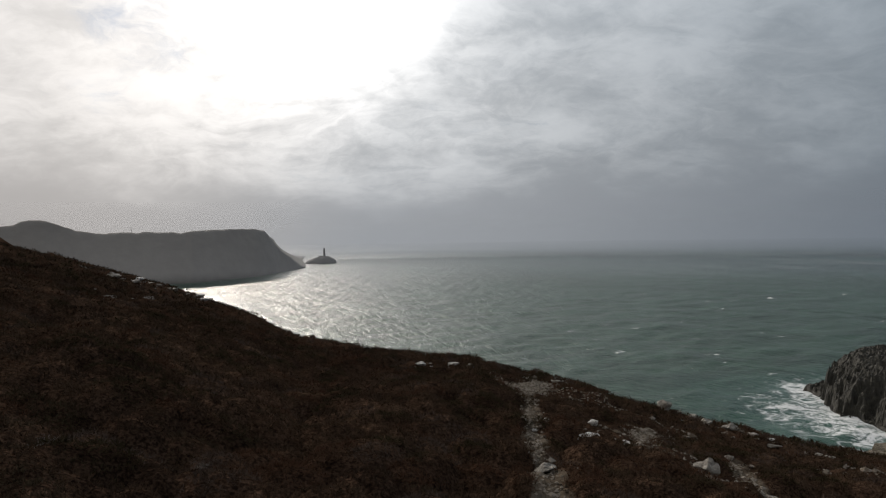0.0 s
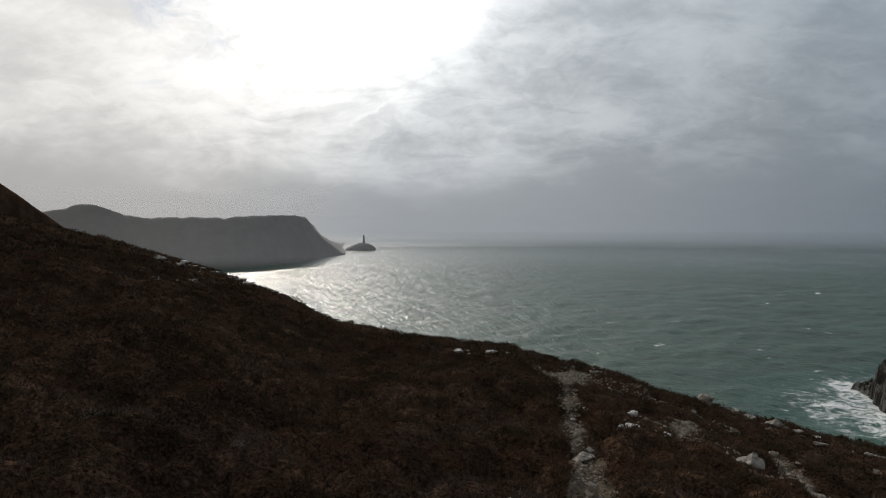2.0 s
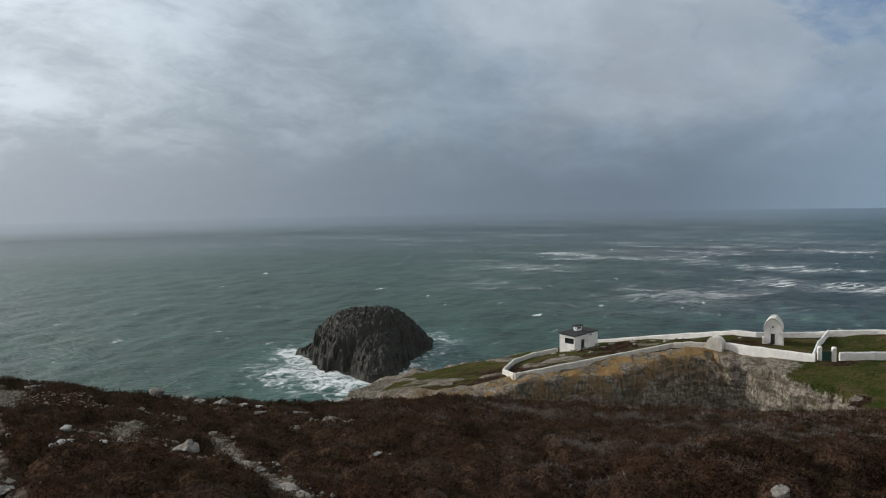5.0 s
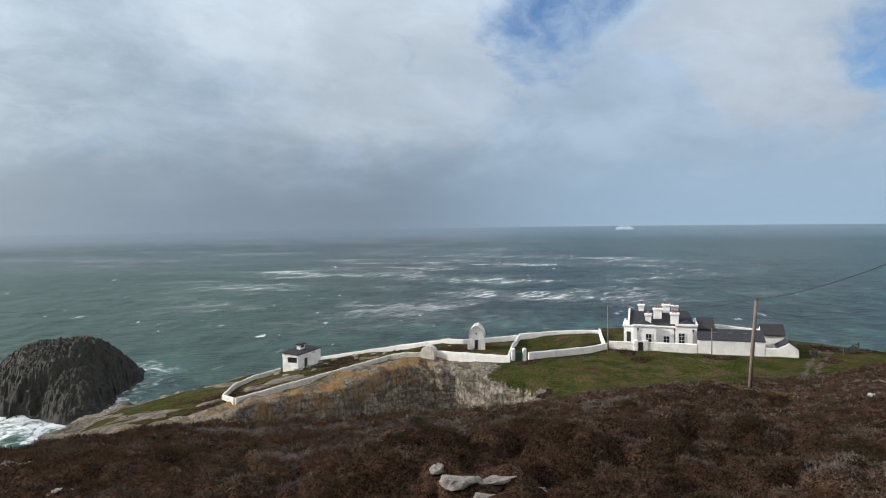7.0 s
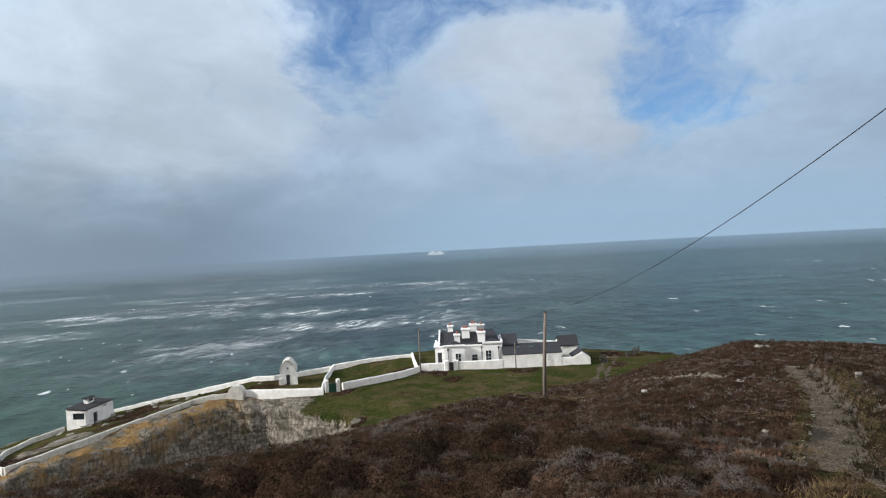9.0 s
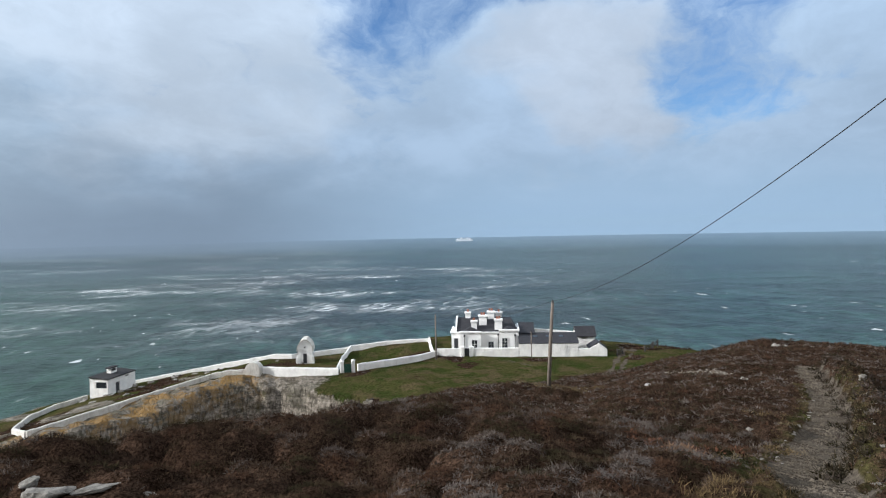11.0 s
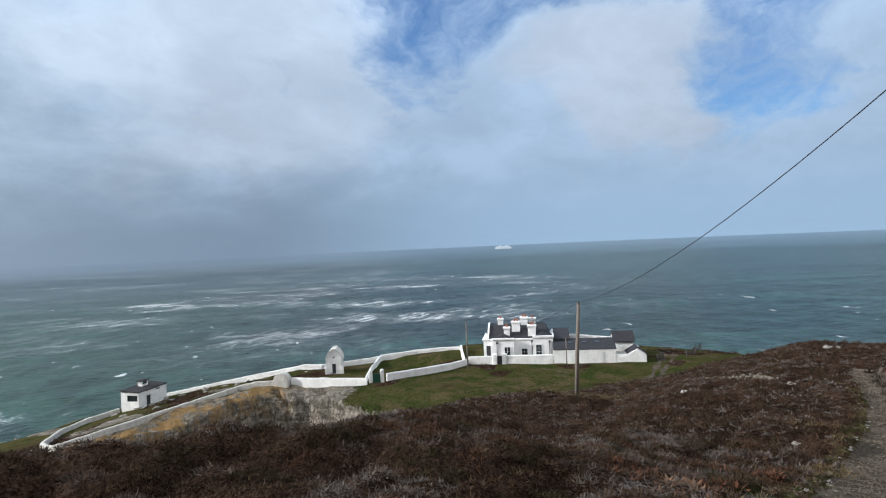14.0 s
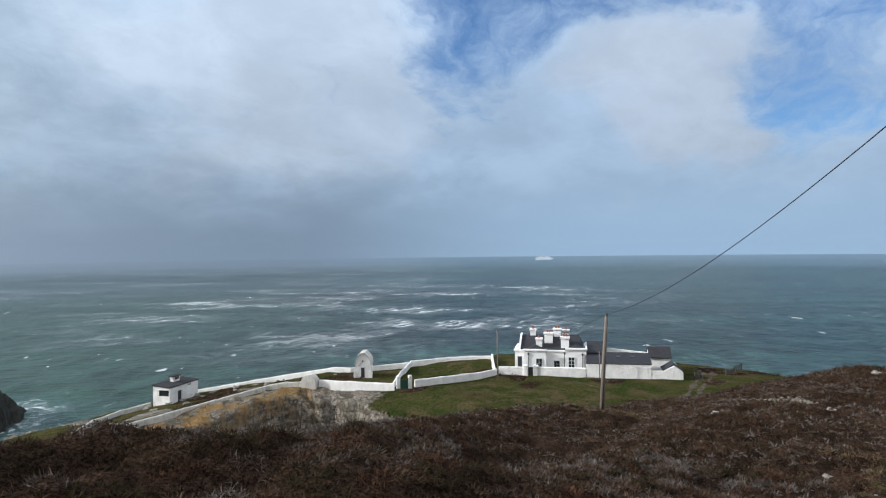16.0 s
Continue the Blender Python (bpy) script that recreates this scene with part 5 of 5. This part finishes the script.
for x, y, w, k, sh, lg, tn in ((2.88, 8.8, 0.18, "grey", 1, 1, 0), (3.72, 8.1, 0.20, "grey", 5, 1.8, 1.8), (3.64, 7.55, 0.24, "grey", 3, 1.6, 1.7), (4.01, 7.6, 0.2, "white", 5, 1.5, -0.5),
                             (3.57, 7.05, 0.24, "grey", 4, 1.4, 0.3), (3.36, 5.6, 0.26, "grey", 3, 1.5, -0.9), (3.62, 5.65, 0.22, "grey", 0, 1, 0.5), (4.22, 10.1, 0.22, "grey", 2, 1.3, 1.0),
                             (6.9, 18.0, 0.55, "grey", 4, 1.5, 0.9), (6.5, 17.9, 0.4, "grey", 1, 1.3, 1.0), (7.4, 17.7, 0.5, "grey", 0, 1.4, 0.1), (7.9, 17.6, 0.36, "grey", 3, 1.9, -0.5),
                             (8.55, 19.2, 0.6, "grey", 1, 1.5, 0.3), (9.0, 18.9, 0.5, "white", 0, 1.2, 0.5), (9.6, 17.6, 0.55, "grey", 5, 2.4, -0.5), (8.1, 14.6, 0.36, "grey", 3, 2.2, -0.5),
                             (8.1, 13.05, 0.36, "grey", 2, 1.2, 0.4), (10.3, 13.7, 0.3, "grey", 5, 1.5, 0.2), (7.66, 15.9, 0.3, "grey", 3, 2.2, -0.2), (5.1, 6.8, 0.16, "white", 0, 1.2, 0),
                             (6.2, 18.2, 0.3, "grey", 1, 1.3, 0), (3.3, 20.4, 0.42, "grey", 3, 1.6, 0.6), (3.6, 20.6, 0.3, "white", 1, 1, 0), (-0.65, 17.7, 0.36, "white", 2, 1.3, 0.3), (-0.2, 18.4, 0.45, "grey", 1, 1.4, 0.8),
                             (0.25, 18.7, 0.45, "white", 0, 1.2, 0), (0.7, 18.9, 0.3, "grey", 2, 1.2, 0.4), (2.3, 8.4, 0.16, "grey", 2, 1, 2.0), (1.62, 13.0, 0.2, "grey", 4, 1.2, 0.5)):
    set_rock(x, y, w, k, sh, lg, tn, group="rocks on the brow")
    strew(x, y, w, k, 3)
strew(1.83, 8.65, 0.42, "white", 6)
strew(3.05, 7.95, 0.34, "grey", 4)
strew(3.40, 5.95, 0.34, "grey", 6)
strew(0.78, 4.95, 0.30, "grey", 4)
for x, y, w, k, sh in ((-15.3, 31.7, 0.9, "grey", 0), (-14.6, 32.6, 0.6, "white", 1), (-8.5, 17.3, 0.46, "white", 2), (-13.4, 33.6, 0.9, "grey", 1), (-12.2, 34.4, 0.7, "white", 0), (-8.65, 19.9, 0.40, "white", 3), (-8.0, 20.4, 0.34, "grey", 5),
                     (-9.2, 19.4, 0.36, "grey", 5), (-14.0, 31.0, 0.6, "grey", 4), (-17.5, 36.0, 0.8, "white", 1), (-16.2, 44.0, 0.9, "grey", 2), (-11.2, 35.2, 0.6, "grey", 3), (-20.5, 38.5, 0.9, "grey", 0), (-17.4, 48.7, 1.0, "white", 2)):
    set_rock(x, y, 0.95 * w, k, sh, 1.4, x, 0.15, group="rocks on the rising slope")
    strew(x, y, 0.9 * w, k, 6)
set_rock(48.9, -5.85, 0.72, "white", 1, 1.0, 0.3, 0.08, label="pale rounded boulder alone in the heather")
set_rock(44.3, -11.1, 0.7, "grey", 0, 1.3, 0.5, 0.12, label="grey boulder beside the stony track")
set_rock(82.0, -21.0, 1.2, "grey", 0, 1.5, 0.5, 0.1, label="pale rock outcrop on the skyline")
set_rock(84.5, -22.4, 0.9, "grey", 1, 1.3, 0.9, 0.15)
set_rock(83.0, -24.5, 1.5, "grey", 3, 1.8, -1.2, 0.3)
set_rock(38.8, -15.6, 0.6, "grey", 2, 1.1, 0.5)
set_rock(26.2, -8.1, 0.34, "grey", 0, 1.6, 0.4, 0.32)
for x, y, w, sh, lg, tn in ((6.75, 2.15, 0.55, 3, 1.8, -0.7), (7.05, 1.78, 0.42, 5, 1.9, -0.5), (6.65, 1.75, 0.40, 3, 1.6, -0.8), (6.95, 2.5, 0.30, 1, 1.5, 0.2), (7.3, 1.35, 0.30, 4, 1.5, -0.6)):
    set_rock(x, y, w, "grey", sh, lg, tn, 0.16, "slabs in the heather", "low pale rounded slab breaking through the heather")
for x, y, w, lg, tn, sh in ((93.2, 74.6, 2.4, 1.5, 0.3, 3), (95.6, 74.2, 1.8, 1.2, 1.0, 1), (99.8, 75.0, 2.2, 1.4, 0.8, 4), (101.0, 72.6, 1.8, 1.5, 0.1, 3), (97.5, 71.5, 1.6, 1.6, 2.0, 5), (91.0, 77.5, 2.0, 1.3, 0.6, 1),
                            (88.0, 73.0, 1.6, 1.8, 0.4, 5), (102.5, 69.0, 1.7, 1.4, 0.9, 0), (103.0, 65.2, 1.5, 1.7, 1.9, 3), (101.2, 61.8, 1.4, 1.5, 0.2, 4), (84.0, 71.0, 1.5, 1.9, 2.5, 5), (99.0, 66.4, 1.2, 1.4, 0.7, 1),
                            (102.8, 57.4, 1.3, 1.3, 1.2, 3), (104.2, 50.6, 1.0, 1.4, 0.5, 5), (90.5, 69.0, 1.4, 1.6, 0.0, 4), (80.0, 70.0, 1.3, 1.4, 1.1, 3)):
    set_rock(x, y, w, "grey", sh, lg, tn, 0.42, "rocks inside the walls", "low grey rock outcrop breaking through the turf")
rng = random.Random(5)
for k in range(46):
    t = rng.random()
    x, y = 12.0 + 27 * t, -5.2 - 7.9 * t - 0.2 * math.sin(t * 3)
    side = rng.choice((0.0, 0.0, -1.9 - 0.7 * t))
    set_rock(x + rng.uniform(-0.3, 0.3), y + side + rng.uniform(-0.25, 0.25), rng.uniform(0.07, 0.17) * (1 + 0.7 * t), "grey", rng.choice((1, 3, 4, 5)), rng.uniform(1, 1.6), rng.uniform(0, 3), 0.3,
             "stones along the track", "flat pale stone at the edge of the track")


# ---- heather, grass and gravel: past counting ----


def scatter(name, count, near, far, az0, az1, size, blades, spread, mat, label, category, keep, seed, width=0.05, top=1.0):
    """Tufts of thin blades over the slope, thinning with distance; keep(x, y, d) gives the chance of each."""
    rs = np.random.RandomState(seed)
    az = np.radians(rs.uniform(az0, az1, count))
    d = near + (far - near) * rs.uniform(0, 1, count) ** 1.15
    x, y = -np.sin(az) * d, np.cos(az) * d
    chance = keep(x, y, d)
    ok = rs.uniform(0, 1, count) < chance
    x, y, d = x[ok], y[ok], d[ok]
    z = land(x, y)[0]
    n = len(x)
    grow = np.interp(d, (near, (near + far) / 2, far), size) * rs.uniform(0.65, 1.3, n)
    a = rs.uniform(0, 2 * np.pi, (n, blades))
    lean = np.arccos(rs.uniform(1 - spread, 1, (n, blades)))
    dx, dy, dz = np.sin(lean) * np.cos(a), np.sin(lean) * np.sin(a), np.cos(lean)
    g = grow[:, None]
    inner, outer = g * rs.uniform(0.25, 0.6, (n, blades)), g * rs.uniform(0.75, 1.1, (n, blades)) * top
    side = rs.uniform(0, 2 * np.pi, (n, blades))
    w = g * width * rs.uniform(0.6, 1.4, (n, blades))
    sx, sy, sz = np.cos(side) * w, np.sin(side) * w, rs.uniform(-0.7, 0.7, (n, blades)) * w
    bend = rs.normal(0, 0.16, (n, blades, 3)) * g[:, :, None]
    px, py, pz = x[:, None], y[:, None], (z - 0.05 * grow)[:, None]
    v = np.empty((n, blades, 3, 3), np.float32)
    v[:, :, 0] = np.stack([px + dx * inner + sx, py + dy * inner + sy, pz + dz * inner * 0.8 + sz], -1)
    v[:, :, 1] = np.stack([px + dx * inner - sx, py + dy * inner - sy, pz + dz * inner * 0.8 - sz], -1)
    v[:, :, 2] = np.stack([px + dx * outer, py + dy * outer, pz + dz * outer * 0.8], -1) + bend
    faces = np.arange(n * blades * 3).reshape(-1, 3)
    own = clumps(x + 0.12 * fbm(x, y, 0.4, 2, 14), y + 0.12 * fbm(x, y, 0.4, 2, 15), 0.44, 2)[1]
    patch = smoothstep(0.40, 0.70, value_noise(x / 2.3, y / 2.3, 91) * 0.65 + 0.35 * value_noise(x / 0.7, y / 0.7, 92))
    tone = (0.34 * rs.uniform(0, 1, n) + 0.40 * patch + 0.46 * smoothstep(0.45, 0.9, own)) * (0.30 + 0.70 * smoothstep(-1.0, 7.0, x - 0.35 * np.maximum(y, 0)))
    tone = np.repeat(tone, blades * 3)
    ob = from_arrays(name, v.reshape(-1, 3), faces, mat, False, dict(tone=tone, own=np.repeat(own, blades * 3)))
    return tagged(ob, label, category, kind="stuff")


def on_heath(x, y, d):
    _, m, extra = land(x, y)
    chance = smoothstep(-0.10, 0.06, extra["way"]) * (1 - smoothstep(0.3, 0.6, m["turf"])) * (1 - smoothstep(0.2, 0.5, extra["table"])) * (1 - extra["flank"])
    pole = np.hypot(x - 52.0, (y - 0.2) * 0.8)
    scree = smoothstep(0.10, 0.2, fbm(x, y, 2.6, 3, 35)) * (x > 1.2) * (x < 0.62 * y + 0.6) * (y > 4.5) * (y < 19)
    slabs = np.hypot(x - 6.85, y - 1.95)
    return chance * smoothstep(0.45, 0.9, slabs) * smoothstep(1.0, 2.6, pole) * (1 - 0.9 * scree)


def by_verge(x, y, d):
    _, m, extra = land(x, y)
    return smoothstep(0.15, 0.45, m["turf"]) * (1 - smoothstep(0.2, 0.5, extra["table"])) * smoothstep(-0.02, 0.1, extra["way"])


def round_pole(x, y, d):
    return smoothstep(3.2, 1.6, np.hypot(x - 52.0, (y - 0.2) * 0.8))


def in_yard(x, y, d):
    """Scrub between the station's walls and patches on its turf."""
    _, m, extra = land(x, y)
    return smoothstep(0.5, 0.2, m["turf"]) * smoothstep(0.6, 0.9, extra["table"]) * (1 - m["stone"]) * (1 - m["trod"])


scatter("heather", 190000, 2.2, 26, -124, 52, (0.050, 0.105, 0.19), 8, 0.70, MAT["heather"], "dense brown winter heather covering the slope", "heather", on_heath, 11, 0.068)
scatter("heather", 84000, 22, 95, -118, 48, (0.16, 0.26, 0.40), 8, 1.0, MAT["heather"], "dense brown winter heather on the farther slope", "heather", on_heath, 12, 0.13)
scatter("heather", 18000, 70, 135, -100, -38, (0.3, 0.38, 0.42), 8, 1.0, MAT["heather"], "low dark scrub between the white walls", "heather", in_yard, 16, 0.17)
def on_bank(x, y, d):
    return smoothstep(1.7, 0.9, line_distance(x, y, BANK))


scatter("bank_scrub", 5200, 14, 60, -124, -98, (0.26, 0.34, 0.42), 14, 0.9, MAT["scrub"], "dark tangled scrub on the bank beside the track", "scrub", on_bank, 17, 0.07)
scatter("verge_grass", 9000, 4, 50, -120, -84, (0.09, 0.16, 0.24), 10, 0.6, MAT["dry_grass"], "dry straw-coloured grass along the track", "grass", by_verge, 13, 0.05)
scatter("pole_grass", 3000, 47, 58, -94, -84, (0.2, 0.24, 0.3), 9, 0.6, MAT["dry_grass"], "trampled pale grass round the pole", "grass", round_pole, 14, 0.08, 0.6)


def scatter_gravel():
    rs = np.random.RandomState(3)
    xs, ys, ws, ts = [], [], [], []
    for pts, half in WAYS:
        for (x0, y0), (x1, y1) in zip(pts, pts[1:]):
            far = max(1.0, math.hypot(x0 + x1, y0 + y1) / 2)
            k = int(min(2600, (9000 if half < 0.5 else 4500) * math.hypot(x1 - x0, y1 - y0) * half / far ** 0.9))
            t, o = rs.uniform(0, 1, k), rs.normal(0, half * 0.62, k)
            ln = math.hypot(x1 - x0, y1 - y0)
            ts.append(rs.uniform(0.3 if half < 0.45 else 0.0, 1 if half < 0.45 else 0.62, k))
            xs.append(x0 + (x1 - x0) * t - (y1 - y0) / ln * o)
            ys.append(y0 + (y1 - y0) * t + (x1 - x0) / ln * o)
            ws.append(rs.uniform(0.006, 0.017, k) * (1 + far / (9 if half < 0.5 else 22)) * np.where(rs.uniform(0, 1, k) > 0.95, 1.7, 0.85))
    bx, by = rs.uniform(1.2, 9.5, 9000), rs.uniform(4.5, 19, 9000)
    keep = (fbm(bx, by, 2.6, 3, 35) > 0.13) & (bx < 0.62 * by + 0.6)
    ts.append(rs.uniform(0.4, 1, keep.sum()))
    xs.append(bx[keep]), ys.append(by[keep]), ws.append(rs.uniform(0.012, 0.035, keep.sum()) * np.where(rs.uniform(0, 1, keep.sum()) > 0.92, 2.4, 1.0))
    x, y, w = np.concatenate(xs), np.concatenate(ys), np.concatenate(ws)
    z = land(x, y)[0]
    n = len(x)
    base = np.array([[1, 0, 0], [0, 1, 0], [-1, 0, 0], [0, -1, 0], [0, 0, 0.7], [0, 0, -0.7]], float)
    v = base[None] * rs.uniform(0.6, 1.3, (n, 6, 1)) + rs.normal(0, 0.12, (n, 6, 3))
    a = rs.uniform(0, 6.28, n)
    ca, sa = np.cos(a)[:, None], np.sin(a)[:, None]
    vx, vy = v[:, :, 0] * ca - v[:, :, 1] * sa, v[:, :, 0] * sa + v[:, :, 1] * ca
    v = np.stack([vx, vy, v[:, :, 2]], -1) * w[:, None, None] + np.stack([x, y, z + 0.2 * w], -1)[:, None]
    tri = np.array([[0, 1, 4], [1, 2, 4], [2, 3, 4], [3, 0, 4], [1, 0, 5], [2, 1, 5], [3, 2, 5], [0, 3, 5]])
    faces = (np.arange(n)[:, None, None] * 6 + tri[None]).reshape(-1, 3)
    ob = from_arrays("path_gravel", v.reshape(-1, 3), faces, MAT["gravel"], False, dict(tone=np.repeat(np.concatenate(ts), 6)))
    tagged(ob, "loose pale stones and gravel on the paths", "gravel", kind="stuff")


scatter_gravel()


# ---- dead shrubs ----
def twig_bush(seed, size):
    """A tangle of thin arching twigs that fork and droop."""
    rng = random.Random(seed)
    bm = bmesh.new()
    for _ in range(85):
        a, out = rng.uniform(0, 6.28), rng.uniform(0.3, 1.3)
        p = Vector((rng.uniform(-0.3, 0.3), rng.uniform(-0.3, 0.3), -0.05))
        way = Vector((math.cos(a) * out, math.sin(a) * out, rng.uniform(0.4, 1.0))).normalized()
        pts, side = [p.copy()], rng.uniform(-0.3, 0.3)
        for _k in range(6):
            way = (way + Vector((-way.y * side + rng.uniform(-0.2, 0.2), way.x * side + rng.uniform(-0.2, 0.2), rng.uniform(-0.34, 0.10)))).normalized()
            p = p + way * rng.uniform(0.06, 0.15)
            pts.append(p.copy())
        tube(bm, [tuple(q * size) for q in pts], [0.0055 * size * (1 - 0.11 * k) for k in range(7)], 4)
    return bm


TWIGS = mesh_object("dead_shrub", twig_bush(3, 1.0), MAT["bare_twig"])
tagged(TWIGS, "bare grey twiggy shrub in the heather", "shrub", "dead shrubs")
TWIGS.matrix_world = Matrix.Translation((11.3, -4.2, ground_height(11.3, -4.2))) @ Matrix.Diagonal((0.6, 0.6, 0.45, 1))
for x, y, s in ((8.15, -3.45, 0.8), (8.4, -3.1, 0.6), (12.0, -3.95, 1.1), (9.7, -4.25, 0.9), (10.0, -3.9, 0.8), (10.9, -4.7, 0.9), (12.6, -5.3, 1.0), (13.3, -5.0, 0.9), (7.2, -1.9, 0.6), (7.6, -2.9, 0.6), (15.0, 0.6, 0.8), (11.0, 1.0, 0.6),
                (-2.9, 4.9, 0.6), (-2.2, 3.8, 0.5), (-2.0, 5.6, 0.5), (17.5, -5.2, 0.9), (16.5, 3.0, 0.7), (14.4, -3.6, 0.9), (13.0, 0.2, 0.7), (18.6, -2.0, 0.9)):
    copy_thing(TWIGS, Matrix.Translation((x, y, ground_height(x, y))) @ Matrix.Rotation(x * 5, 4, "Z") @ Matrix.Diagonal((s * 0.6, s * 0.6, s * 0.5, 1)))


def at_red_patch(x, y, d):
    return smoothstep(1.6, 0.5, np.hypot(x - 19.5, y + 6.0)) + 0.8 * smoothstep(1.1, 0.3, np.hypot(x - 12.3, y + 4.5))


scatter("bracken", 2600, 11, 20, -112, -98, (0.10, 0.13, 0.16), 10, 0.9, MAT["bracken"], "patch of dead rust-red bracken", "bracken", at_red_patch, 15, 0.14)


def at_gold_patch(x, y, d):
    return smoothstep(0.75, 0.2, np.hypot(x - 8.9, y + 4.75)) + smoothstep(0.9, 0.3, np.hypot(x - 22.6, y + 8.2)) + 0.7 * smoothstep(1.3, 0.4, np.hypot(x - 31.5, y + 9.6))


scatter("grass_tussock", 9000, 7.5, 36, -124, -96, (0.17, 0.24, 0.30), 12, 0.35, MAT["straw"], "tussock of pale golden dead grass by the track", "grass", at_gold_patch, 18, 0.022)
